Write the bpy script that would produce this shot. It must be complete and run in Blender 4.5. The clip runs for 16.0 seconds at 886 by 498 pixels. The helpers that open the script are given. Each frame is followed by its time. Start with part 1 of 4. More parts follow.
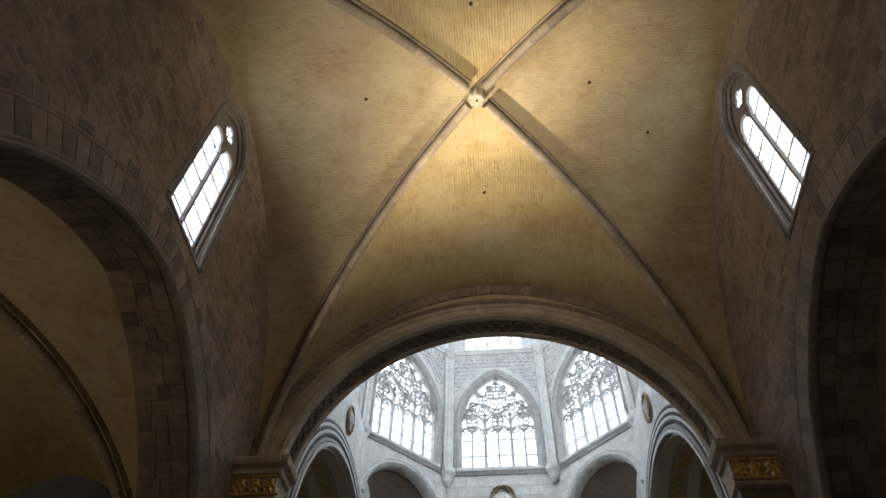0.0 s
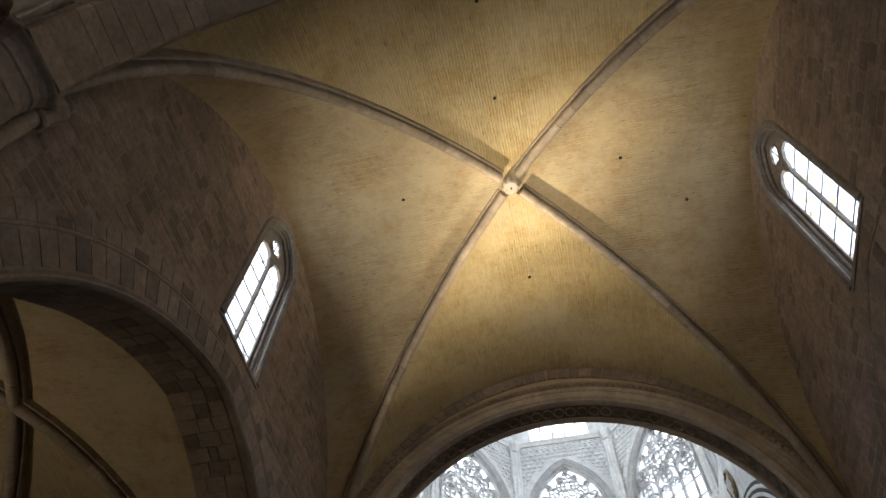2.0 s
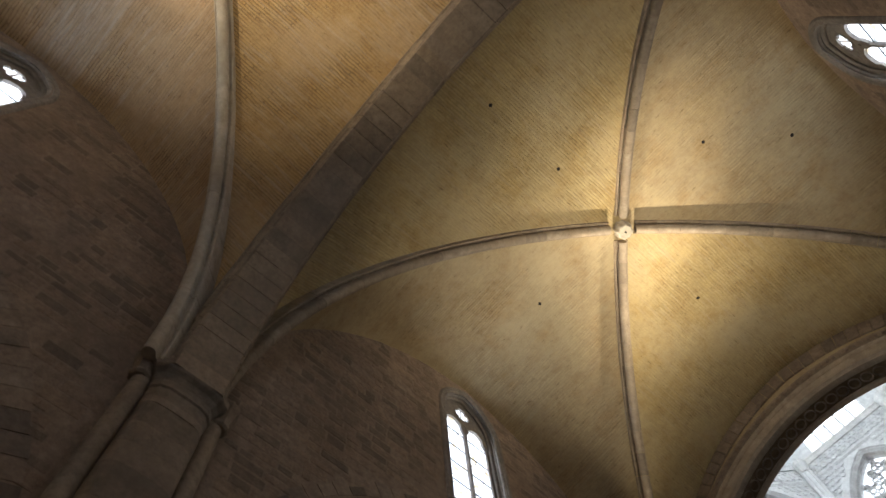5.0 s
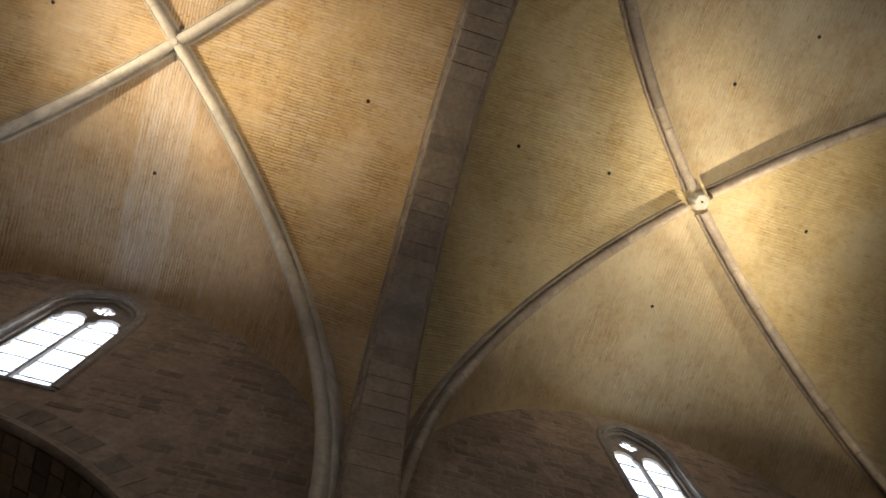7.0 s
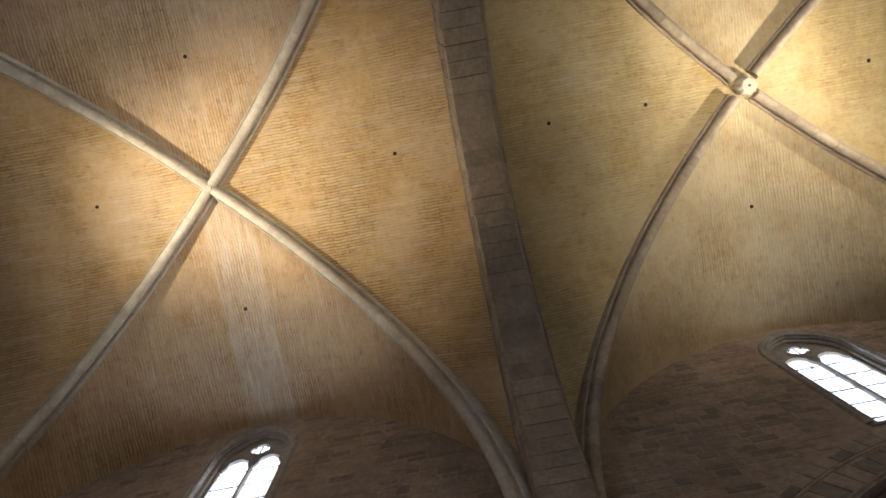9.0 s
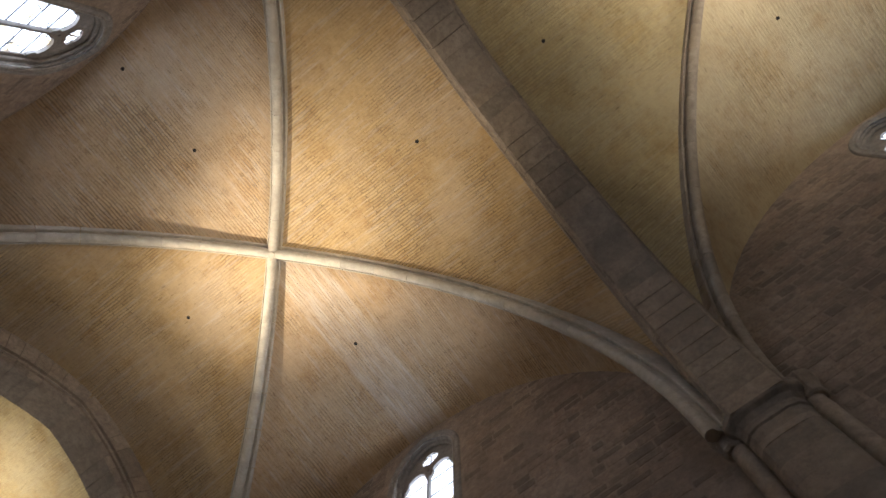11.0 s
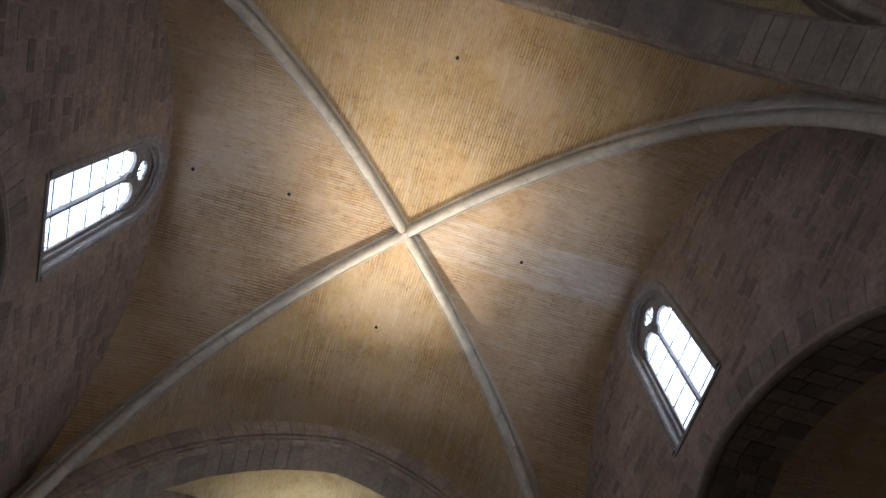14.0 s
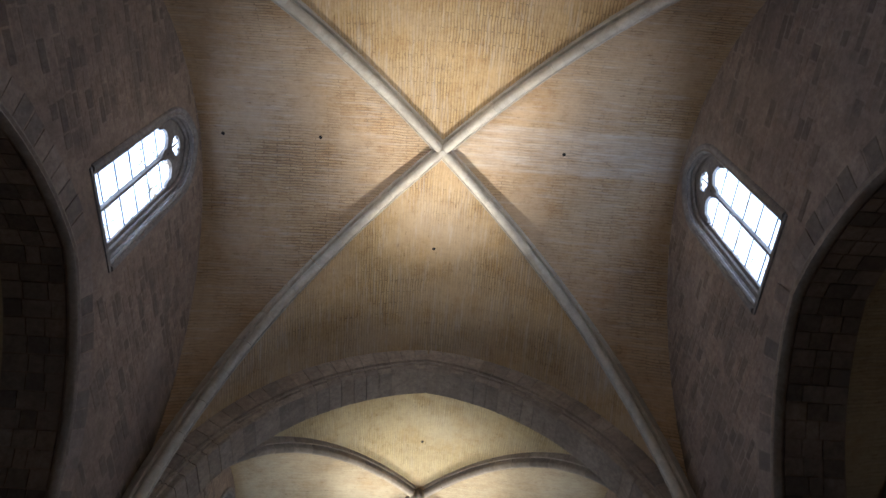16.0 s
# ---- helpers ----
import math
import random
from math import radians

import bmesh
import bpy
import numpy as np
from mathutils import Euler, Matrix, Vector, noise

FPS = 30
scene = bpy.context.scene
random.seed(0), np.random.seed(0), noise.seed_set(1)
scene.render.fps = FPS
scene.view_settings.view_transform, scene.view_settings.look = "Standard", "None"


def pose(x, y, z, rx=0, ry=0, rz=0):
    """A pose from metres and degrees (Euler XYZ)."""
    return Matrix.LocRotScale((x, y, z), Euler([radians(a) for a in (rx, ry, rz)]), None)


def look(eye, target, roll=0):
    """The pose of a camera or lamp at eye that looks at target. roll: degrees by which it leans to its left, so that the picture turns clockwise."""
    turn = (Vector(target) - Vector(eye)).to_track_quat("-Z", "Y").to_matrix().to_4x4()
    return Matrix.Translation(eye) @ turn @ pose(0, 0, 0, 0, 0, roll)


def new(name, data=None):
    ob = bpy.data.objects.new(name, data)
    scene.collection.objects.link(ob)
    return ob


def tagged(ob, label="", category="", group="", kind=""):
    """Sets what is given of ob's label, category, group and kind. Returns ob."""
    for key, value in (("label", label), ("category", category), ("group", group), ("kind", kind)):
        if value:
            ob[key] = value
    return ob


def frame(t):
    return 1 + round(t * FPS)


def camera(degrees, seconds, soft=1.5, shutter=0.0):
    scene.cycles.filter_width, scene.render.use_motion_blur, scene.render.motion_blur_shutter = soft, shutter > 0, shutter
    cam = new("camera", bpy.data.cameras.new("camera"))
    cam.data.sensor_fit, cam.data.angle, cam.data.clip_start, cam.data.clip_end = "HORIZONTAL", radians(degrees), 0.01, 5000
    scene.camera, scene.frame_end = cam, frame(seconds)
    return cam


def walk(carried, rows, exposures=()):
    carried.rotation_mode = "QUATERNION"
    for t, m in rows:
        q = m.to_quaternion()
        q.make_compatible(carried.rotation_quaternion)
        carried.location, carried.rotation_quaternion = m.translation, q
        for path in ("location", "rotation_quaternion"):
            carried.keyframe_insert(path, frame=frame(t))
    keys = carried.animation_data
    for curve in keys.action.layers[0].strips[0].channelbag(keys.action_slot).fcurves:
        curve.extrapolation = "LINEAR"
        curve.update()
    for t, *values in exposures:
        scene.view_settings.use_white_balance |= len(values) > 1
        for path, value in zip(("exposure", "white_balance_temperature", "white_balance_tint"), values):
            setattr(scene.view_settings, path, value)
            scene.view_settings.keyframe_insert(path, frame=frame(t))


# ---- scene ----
cam = camera(67.2, 16.0, shutter=0.3)
# seconds, then the turn of the camera, which stands still in the nave
TURNS = [
    (0, 142.17, -1.09, 5.09),
    (0.5, 144.15, -1.08, 5.90),
    (1, 146.32, -1.16, 7.00),
    (1.5, 148.25, -1.12, 9.12),
    (2, 149.91, -0.94, 12.46),
    (2.5, 151.05, -0.09, 16.64),
    (3, 152.23, 0.71, 22.50),
    (3.5, 153.99, 1.48, 28.92),
    (4, 156.13, 2.11, 35.33),
    (6.5, 167.05, 3.32, 66.61),
    (7, 168.06, 2.91, 73.31),
    (7.5, 169.10, 2.34, 80.15),
    (8, 169.96, 1.66, 86.81),
    (8.5, 170.55, 1.21, 93.69),
    (11, 168.44, -0.19, 127.66),
    (11.5, 167.08, -0.45, 134.11),
    (12, 165.80, -0.73, 140.53),
    (12.5, 164.57, -1.02, 146.98),
    (13, 163.48, -1.38, 152.89),
    (13.5, 162.20, -1.59, 158.65),
    (14, 160.67, -1.73, 163.52),
    (14.5, 158.90, -1.60, 167.73),
    (15, 157.05, -1.45, 171.11),
    (15.5, 154.98, -1.20, 173.94),
    (16, 153.00, -0.87, 176.20),
]
walk(cam, [(t, pose(0.107, 0.0, 1.6, rx, ry, rz)) for t, rx, ry, rz in TURNS],
     exposures=[(0, -0.1, 6200, 11), (4, -0.08, 6250, 11), (8, 0.08, 6000, 11), (11.3, 0.25, 5650, 12), (13.5, 0.16, 5200, 13), (16, 0.03, 4900, 12)])

# ---- world and light ----
world = bpy.data.worlds.new("sky")
scene.world = world
world.use_nodes = True
wn = world.node_tree.nodes
sky = wn.new("ShaderNodeTexSky")
sky.sky_type, sky.sun_disc = "NISHITA", False
sky.sun_elevation, sky.sun_rotation = radians(42), radians(200)
wn["Background"].inputs["Strength"].default_value = 0.15
world.node_tree.links.new(sky.outputs[0], wn["Background"].inputs["Color"])
sun = new("sun", bpy.data.lights.new("sun", "SUN"))
sun.data.energy, sun.data.angle, sun.data.color = 1.0, radians(10), (1.0, 0.96, 0.9)
sun.matrix_world = look((0, 0, 60), (9, 26, 0))


def uplight_or_fill(eye, target, watts, size=52, blend=1.0, colour=(1.0, 0.81, 0.56)):
    d = bpy.data.lights.new("uplight_or_fill", "SPOT")
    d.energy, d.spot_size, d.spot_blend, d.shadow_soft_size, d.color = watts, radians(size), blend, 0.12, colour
    new("uplight_or_fill", d).matrix_world = look(eye, target)


def window_light(centre, target, wide, high, watts, colour=(0.86, 0.93, 1.0)):
    d = bpy.data.lights.new("window_daylight", "AREA")
    d.shape, d.size, d.size_y, d.energy, d.color = "RECTANGLE", wide, high, watts, colour
    new("window_daylight", d).matrix_world = look(centre, target)


KEY_A, KEY_B, KEY_C = 8.1, -5.78, -18.8
W = 6.5            # half the nave's width
ARCH_T, ARCH_S = 1.09, -12.65
FRONT = 14.55      # face of the crossing arch

def floodlight(eye, target, core, beam, spill, colour=(1.0, 0.81, 0.56), sizes=(38, 60, 100)):
    """One fitting that throws a tight core, a beam and some spill."""
    for watts, size in zip((core, beam, spill), sizes):
        uplight_or_fill(eye, target, watts, size, 1.0, colour)


PALE_LAMP, TIGHT = (1.0, 0.835, 0.575), (26, 48, 84)
# on the cornices of the crossing piers and on a capital, aimed at the crown of the first bay
floodlight((-5.7, 13.75, 13.3), (1.0, 8.0, 18.9), 6600, 3000, 800, PALE_LAMP, TIGHT)
floodlight((5.7, 13.75, 13.3), (-1.9, 9.1, 18.6), 1800, 2300, 300, PALE_LAMP, TIGHT)
floodlight((-5.4, 2.1, 12.6), (0.8, 7.4, 18.9), 1400, 1100, 500, PALE_LAMP, TIGHT)
# before and behind the crown of the second bay
floodlight((0.0, -0.2, 13.4), (0.0, -5.8, 18.9), 700, 650, 380, (1.0, 0.815, 0.54), (46, 66, 150))
floodlight((0.0, -11.5, 13.4), (0.0, -4.4, 18.9), 3100, 2400, 360, (1.0, 0.815, 0.54), (46, 66, 112))
# on the far capitals of the third bay
for sx in (-1, 1):
    floodlight((5.6 * sx, -24.4, 11.7), (0.0, -18.2, 18.9), 5600, 1400, 500, PALE_LAMP)
uplight_or_fill((-13.4, 3.5, 6.5), (-10.5, 9.5, 12.4), 420, 90)
# added fill lamps with no known source, to brighten the other aisle bays
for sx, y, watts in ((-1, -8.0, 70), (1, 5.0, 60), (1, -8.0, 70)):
    uplight_or_fill((13.6 * sx, y, 5.5), (10.0 * sx, y + 3.0, 12.4), watts, 120)


# ---- materials ----
def material(name):
    m = bpy.data.materials.new(name)
    m.use_nodes = True
    n, l = m.node_tree.nodes, m.node_tree.links
    return m, n, l, n["Principled BSDF"]


def ramp(n, l, source, stops):
    r = n.new("ShaderNodeValToRGB")
    while len(r.color_ramp.elements) < len(stops):
        r.color_ramp.elements.new(0.5)
    for e, (p, c) in zip(r.color_ramp.elements, stops):
        e.position, e.color = p, (*c, 1)
    l.new(source, r.inputs[0])
    return r.outputs[0]


def noise_tex(n, l, coords, scale, detail=5, rough=0.6):
    t = n.new("ShaderNodeTexNoise")
    t.inputs["Scale"].default_value, t.inputs["Detail"].default_value, t.inputs["Roughness"].default_value = scale, detail, rough
    l.new(coords, t.inputs["Vector"])
    return t.outputs["Fac"]


def mixed(n, l, a, b, factor, mode="MIX"):
    x = n.new("ShaderNodeMix")
    x.data_type, x.blend_type = "RGBA", mode
    for i, v in ((0, factor), (6, a), (7, b)):
        if isinstance(v, (int, float)):
            x.inputs[i].default_value = v
        elif isinstance(v, tuple):
            x.inputs[i].default_value = (*v, 1)
        else:
            l.new(v, x.inputs[i])
    return x.outputs[2]


def bump(n, l, height, bsdf, strength=0.4, distance=0.02, chain=None):
    b = n.new("ShaderNodeBump")
    b.inputs["Strength"].default_value, b.inputs["Distance"].default_value = strength, distance
    l.new(height, b.inputs["Height"])
    if chain:
        l.new(chain, b.inputs["Normal"])
    l.new(b.outputs[0], bsdf.inputs["Normal"])
    return b.outputs[0]


def stone(name, dark, light, stain, grain=9.0, vary=0.35, rough=0.85, relief=0.5):
    """Cut stone: blocks differ by piece, with grain, broad stains and pitted relief."""
    m, n, l, b = material(name)
    at = n.new("ShaderNodeTexCoord").outputs["Object"]
    geo = n.new("ShaderNodeNewGeometry")
    info = n.new("ShaderNodeObjectInfo")
    add = n.new("ShaderNodeMath")
    add.operation = "ADD"
    l.new(info.outputs["Random"], add.inputs[0])
    l.new(geo.outputs["Random Per Island"], add.inputs[1])
    frac = n.new("ShaderNodeMath")
    frac.operation = "FRACT"
    l.new(add.outputs[0], frac.inputs[0])
    pos = geo.outputs["Position"]
    fine = noise_tex(n, l, pos, grain, 8, 0.7)
    broad = noise_tex(n, l, pos, 0.55, 4, 0.55)
    c = ramp(n, l, fine, ((0.25, dark), (0.75, light)))
    piece = ramp(n, l, frac.outputs[0], ((0.0, tuple(1 - vary for _ in range(3))), (0.6, (1, 1, 1)), (1.0, (1, 0.97, 0.92))))
    c = mixed(n, l, c, piece, 0.9, "MULTIPLY")
    mid = ramp(n, l, noise_tex(n, l, pos, 2.3, 6, 0.7), ((0.35, (0.68, 0.66, 0.64)), (0.6, (1.05, 1.04, 1.0))))
    c = mixed(n, l, c, mid, 0.8, "MULTIPLY")
    spots = ramp(n, l, broad, ((0.42, (0, 0, 0)), (0.68, (1, 1, 1))))
    c = mixed(n, l, c, stain, mixed(n, l, (0, 0, 0), spots, 0.55))
    l.new(c, b.inputs["Base Color"])
    b.inputs["Roughness"].default_value = rough
    first = bump(n, l, noise_tex(n, l, pos, grain * 4, 6, 0.75), b, relief, 0.015)
    bump(n, l, noise_tex(n, l, pos, 3.2, 5, 0.6), b, relief * 0.7, 0.05, first)
    return m


def brick_web(name, tone_a, tone_b, lime, cleaned, joint, depth, scar=None):
    """Thin brick courses of a vault, laid along the ridge, with lime streaks and scars."""
    m, n, l, b = material(name)
    uv = n.new("ShaderNodeUVMap").outputs[0]
    pos = n.new("ShaderNodeNewGeometry").outputs["Position"]
    warp = n.new("ShaderNodeMix")
    warp.data_type = "VECTOR"
    wob = n.new("ShaderNodeTexNoise")
    wob.inputs["Scale"].default_value = 2.2
    l.new(uv, wob.inputs["Vector"])
    vm = n.new("ShaderNodeVectorMath")
    vm.operation = "MULTIPLY_ADD"
    l.new(wob.outputs["Color"], vm.inputs[0])
    vm.inputs[1].default_value = (0.12, 0.085, 0)
    l.new(uv, vm.inputs[2])
    br = n.new("ShaderNodeTexBrick")
    br.offset, br.squash = 0.5, 1.0
    for key, v in (("Scale", 1.0), ("Mortar Size", 0.017), ("Mortar Smooth", 0.45), ("Brick Width", 0.7), ("Row Height", 0.078), ("Bias", 0.0)):
        br.inputs[key].default_value = v
    br.inputs["Color1"].default_value, br.inputs["Color2"].default_value = (*tone_a, 1), (*tone_b, 1)
    br.inputs["Mortar"].default_value = (*tuple(joint * v for v in tone_a), 1)
    l.new(vm.outputs[0], br.inputs["Vector"])
    patch = ramp(n, l, noise_tex(n, l, pos, 0.5, 6, 0.65), ((0.4, (0.12, 0.12, 0.12)), (0.6, (1, 1, 1))))
    flat = tuple(0.5 * (u + v) for u, v in zip(tone_a, tone_b))
    c = mixed(n, l, flat, br.outputs["Color"], patch)
    tint = ramp(n, l, noise_tex(n, l, pos, 0.9, 5, 0.7), ((0.3, (0.85, 0.73, 0.54)), (0.5, (1, 1, 1)), (0.7, (1.0, 0.95, 0.72))))
    c = mixed(n, l, c, tint, 0.5, "MULTIPLY")
    # tint by cell direction: uneven warm and cool light put into the brick colour
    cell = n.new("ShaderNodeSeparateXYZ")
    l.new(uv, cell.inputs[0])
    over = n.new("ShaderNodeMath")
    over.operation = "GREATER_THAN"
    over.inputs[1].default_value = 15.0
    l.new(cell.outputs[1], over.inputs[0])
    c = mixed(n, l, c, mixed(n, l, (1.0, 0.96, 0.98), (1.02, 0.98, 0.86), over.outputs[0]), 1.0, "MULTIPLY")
    mottle = ramp(n, l, noise_tex(n, l, pos, 3.4, 6, 0.72), ((0.3, (0.78, 0.7, 0.62)), (0.5, (1, 1, 1)), (0.72, (1.12, 1.1, 1.04))))
    c = mixed(n, l, c, mottle, 0.7, "MULTIPLY")
    grit = ramp(n, l, noise_tex(n, l, pos, 11.0, 5, 0.75), ((0.34, (0.72, 0.67, 0.6)), (0.5, (1, 1, 1)), (0.68, (1.15, 1.13, 1.1))))
    c = mixed(n, l, c, grit, 0.5, "MULTIPLY")
    broad = noise_tex(n, l, pos, 0.45, 5, 0.62)
    c = mixed(n, l, c, lime, mixed(n, l, (0, 0, 0), ramp(n, l, broad, ((0.45, (0, 0, 0)), (0.7, (1, 1, 1)))), 0.55))
    streak = n.new("ShaderNodeMapping")
    streak.inputs["Scale"].default_value = (0.5, 5.0, 1.0)
    l.new(uv, streak.inputs["Vector"])
    sn = noise_tex(n, l, streak.outputs[0], 1.6, 6, 0.7)
    c = mixed(n, l, c, cleaned, mixed(n, l, (0, 0, 0), ramp(n, l, sn, ((0.52, (0, 0, 0)), (0.66, (1, 1, 1)))), 0.4))
    if scar:
        sep = n.new("ShaderNodeSeparateXYZ")
        l.new(vm.outputs[0], sep.inputs[0])
        away = n.new("ShaderNodeMath")
        away.operation = "SUBTRACT"
        l.new(sep.outputs[1], away.inputs[0])
        away.inputs[1].default_value = scar[0]
        far = n.new("ShaderNodeMath")
        far.operation = "ABSOLUTE"
        l.new(away.outputs[0], far.inputs[0])
        inside = ramp(n, l, far.outputs[0], ((scar[1], (1, 1, 1)), (scar[1] + 0.06, (0, 0, 0))))
        worn = ramp(n, l, sn, ((0.3, (0.15, 0.15, 0.15)), (0.6, (1, 1, 1))))
        c = mixed(n, l, c, (0.52, 0.45, 0.38), mixed(n, l, (0, 0, 0), mixed(n, l, inside, worn, 1.0, "MULTIPLY"), 0.5))
    thin = n.new("ShaderNodeMapping")
    thin.inputs["Scale"].default_value = (2.6, 13.0, 1.0)
    l.new(vm.outputs[0], thin.inputs["Vector"])
    tn = noise_tex(n, l, thin.outputs[0], 1.0, 4, 0.65)
    lines = ramp(n, l, tn, ((0.32, (0.76, 0.71, 0.64)), (0.48, (1, 1, 1)), (0.7, (1.0, 0.98, 0.92))))
    c = mixed(n, l, c, lines, mixed(n, l, (0.35, 0.35, 0.35), patch, 0.6), "MULTIPLY")
    pits = n.new("ShaderNodeMapping")
    pits.inputs["Scale"].default_value = (3.2, 15.0, 1.0)
    l.new(uv, pits.inputs["Vector"])
    pn = noise_tex(n, l, pits.outputs[0], 1.0, 3, 0.5)
    hole = ramp(n, l, pn, ((0.29, (0.35, 0.3, 0.25)), (0.36, (1, 1, 1))))
    c = mixed(n, l, c, hole, 0.5, "MULTIPLY")
    l.new(c, b.inputs["Base Color"])
    b.inputs["Roughness"].default_value = 0.9
    inv = n.new("ShaderNodeMath")
    inv.operation = "SUBTRACT"
    inv.inputs[0].default_value = 1.0
    l.new(br.outputs["Fac"], inv.inputs[1])
    relief = n.new("ShaderNodeMath")
    relief.operation = "MULTIPLY"
    l.new(inv.outputs[0], relief.inputs[0])
    l.new(patch, relief.inputs[1])
    first = bump(n, l, relief.outputs[0], b, depth, 0.03)
    second = bump(n, l, tn, b, 0.5, 0.03, bump(n, l, pn, b, 0.5, 0.03, first))
    bump(n, l, noise_tex(n, l, uv, 26, 5, 0.7), b, 0.35, 0.012, second)
    return m


def plain(name, colour, rough=0.7, metal=0.0, grain=20.0, spread=0.3):
    m, n, l, b = material(name)
    pos = n.new("ShaderNodeNewGeometry").outputs["Position"]
    t = noise_tex(n, l, pos, grain, 6, 0.65)
    c = ramp(n, l, t, ((0.25, tuple(v * (1 - spread) for v in colour)), (0.75, tuple(min(1, v * (1 + spread * 0.4)) for v in colour))))
    l.new(c, b.inputs["Base Color"])
    b.inputs["Roughness"].default_value, b.inputs["Metallic"].default_value = rough, metal
    bump(n, l, t, b, 0.3, 0.01)
    return m


def pane_glass(name, clear, amber, share, leads=False):
    """Old leaded glass: milky, mostly clear, with coloured scraps."""
    m, n, l, b = material(name)
    pos = n.new("ShaderNodeNewGeometry").outputs["Position"]
    v = n.new("ShaderNodeTexVoronoi")
    v.inputs["Scale"].default_value = 6.0
    l.new(pos, v.inputs["Vector"])
    sep = n.new("ShaderNodeSeparateColor")
    l.new(v.outputs["Color"], sep.inputs[0])
    c = ramp(n, l, sep.outputs[0], ((1 - share, clear), (min(1, 1.02 - share), amber)))
    if leads:
        edge = n.new("ShaderNodeTexVoronoi")
        edge.feature = "DISTANCE_TO_EDGE"
        edge.inputs["Scale"].default_value = 2.6
        l.new(pos, edge.inputs["Vector"])
        gate = ramp(n, l, noise_tex(n, l, pos, 1.7, 3, 0.6), ((0.46, (0, 0, 0)), (0.56, (1, 1, 1))))
        line = ramp(n, l, edge.outputs["Distance"], ((0.02, (1, 1, 1)), (0.035, (0, 0, 0))))
        c = mixed(n, l, c, (0.05, 0.04, 0.035), mixed(n, l, line, gate, 1.0, "MULTIPLY"))
    tr = n.new("ShaderNodeBsdfTransparent")
    l.new(c, tr.inputs[0])
    tl = n.new("ShaderNodeBsdfTranslucent")
    l.new(c, tl.inputs[0])
    mx = n.new("ShaderNodeMixShader")
    mx.inputs[0].default_value = 0.6
    l.new(tr.outputs[0], mx.inputs[1])
    l.new(tl.outputs[0], mx.inputs[2])
    l.new(mx.outputs[0], n["Material Output"].inputs["Surface"])
    return m


WALL = stone("wall_stone", (0.185, 0.134, 0.098), (0.42, 0.313, 0.234), (0.13, 0.096, 0.072), vary=0.46, relief=0.95)
VOUSSOIR = stone("voussoir_stone", (0.21, 0.16, 0.125), (0.42, 0.335, 0.265), (0.13, 0.1, 0.08), vary=0.55)
MORTAR = stone("wall_mortar", (0.205, 0.152, 0.114), (0.41, 0.313, 0.238), (0.145, 0.108, 0.081), vary=0.0, relief=0.8)
RIB_A = stone("rib_stone_worn", (0.3, 0.24, 0.18), (0.5, 0.42, 0.33), (0.24, 0.19, 0.14))
RIB_B = stone("rib_stone_cleaned", (0.42, 0.375, 0.31), (0.58, 0.53, 0.45), (0.36, 0.31, 0.245), vary=0.12, relief=0.25)
BAND = stone("arch_stone", (0.235, 0.183, 0.138), (0.45, 0.363, 0.277), (0.175, 0.135, 0.103), vary=0.34, relief=0.7)
FRAME = stone("window_stone", (0.17, 0.15, 0.135), (0.37, 0.335, 0.305), (0.13, 0.115, 0.1), vary=0.15, relief=0.4)
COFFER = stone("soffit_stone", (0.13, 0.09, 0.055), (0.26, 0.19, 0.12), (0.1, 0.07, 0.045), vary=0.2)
BLACK = plain("black_marble", (0.03, 0.028, 0.03), 0.8, 0.0, 6.0, 0.4)
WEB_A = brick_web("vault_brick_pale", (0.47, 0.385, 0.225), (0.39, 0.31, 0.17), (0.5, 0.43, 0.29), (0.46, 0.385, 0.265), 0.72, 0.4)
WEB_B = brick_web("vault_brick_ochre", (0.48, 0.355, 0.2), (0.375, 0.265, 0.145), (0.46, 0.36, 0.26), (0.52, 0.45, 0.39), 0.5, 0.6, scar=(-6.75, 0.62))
PALE = stone("lantern_stone", (0.52, 0.52, 0.51), (0.74, 0.74, 0.72), (0.5, 0.5, 0.485), vary=0.14, relief=0.4)
# darker copy of PALE: shade of backlit tracery and cornice in its colour
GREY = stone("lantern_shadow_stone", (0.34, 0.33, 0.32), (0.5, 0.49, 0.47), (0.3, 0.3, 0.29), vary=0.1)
PLASTER = plain("cream_plaster", (0.62, 0.55, 0.43), 0.7, 0.0, 6.0, 0.15)
ARCHIVOLT = stone("archivolt_stone", (0.36, 0.295, 0.225), (0.56, 0.475, 0.37), (0.32, 0.26, 0.195), vary=0.1)
GOLD = plain("gilding", (0.72, 0.47, 0.16), 0.38, 0.9, 30.0, 0.35)
IRON = plain("lead_came", (0.05, 0.05, 0.05), 0.6, 0.2)
HOLE = plain("dark_hole", (0.015, 0.012, 0.01), 0.9)
MARBLE = plain("dark_marble", (0.16, 0.12, 0.09), 0.4, 0.0, 5.0, 0.5)
FLOOR = plain("floor_marble", (0.3, 0.26, 0.22), 0.35, 0.0, 3.0, 0.4)
GLASS = pane_glass("leaded_glass", (0.95, 0.97, 1.0), (0.58, 0.45, 0.27), 0.07, True)
CLEAR = pane_glass("lantern_glass", (0.97, 0.98, 1.0), (0.92, 0.95, 1.0), 0.3)


# ---- builders ----
def mesh_of(bm, name, mat, smooth=False):
    bmesh.ops.recalc_face_normals(bm, faces=bm.faces)
    me = bpy.data.meshes.new(name)
    bm.to_mesh(me)
    bm.free()
    me.materials.append(mat)
    if smooth:
        me.shade_smooth()
        me.set_sharp_from_angle(angle=radians(38))
    return me


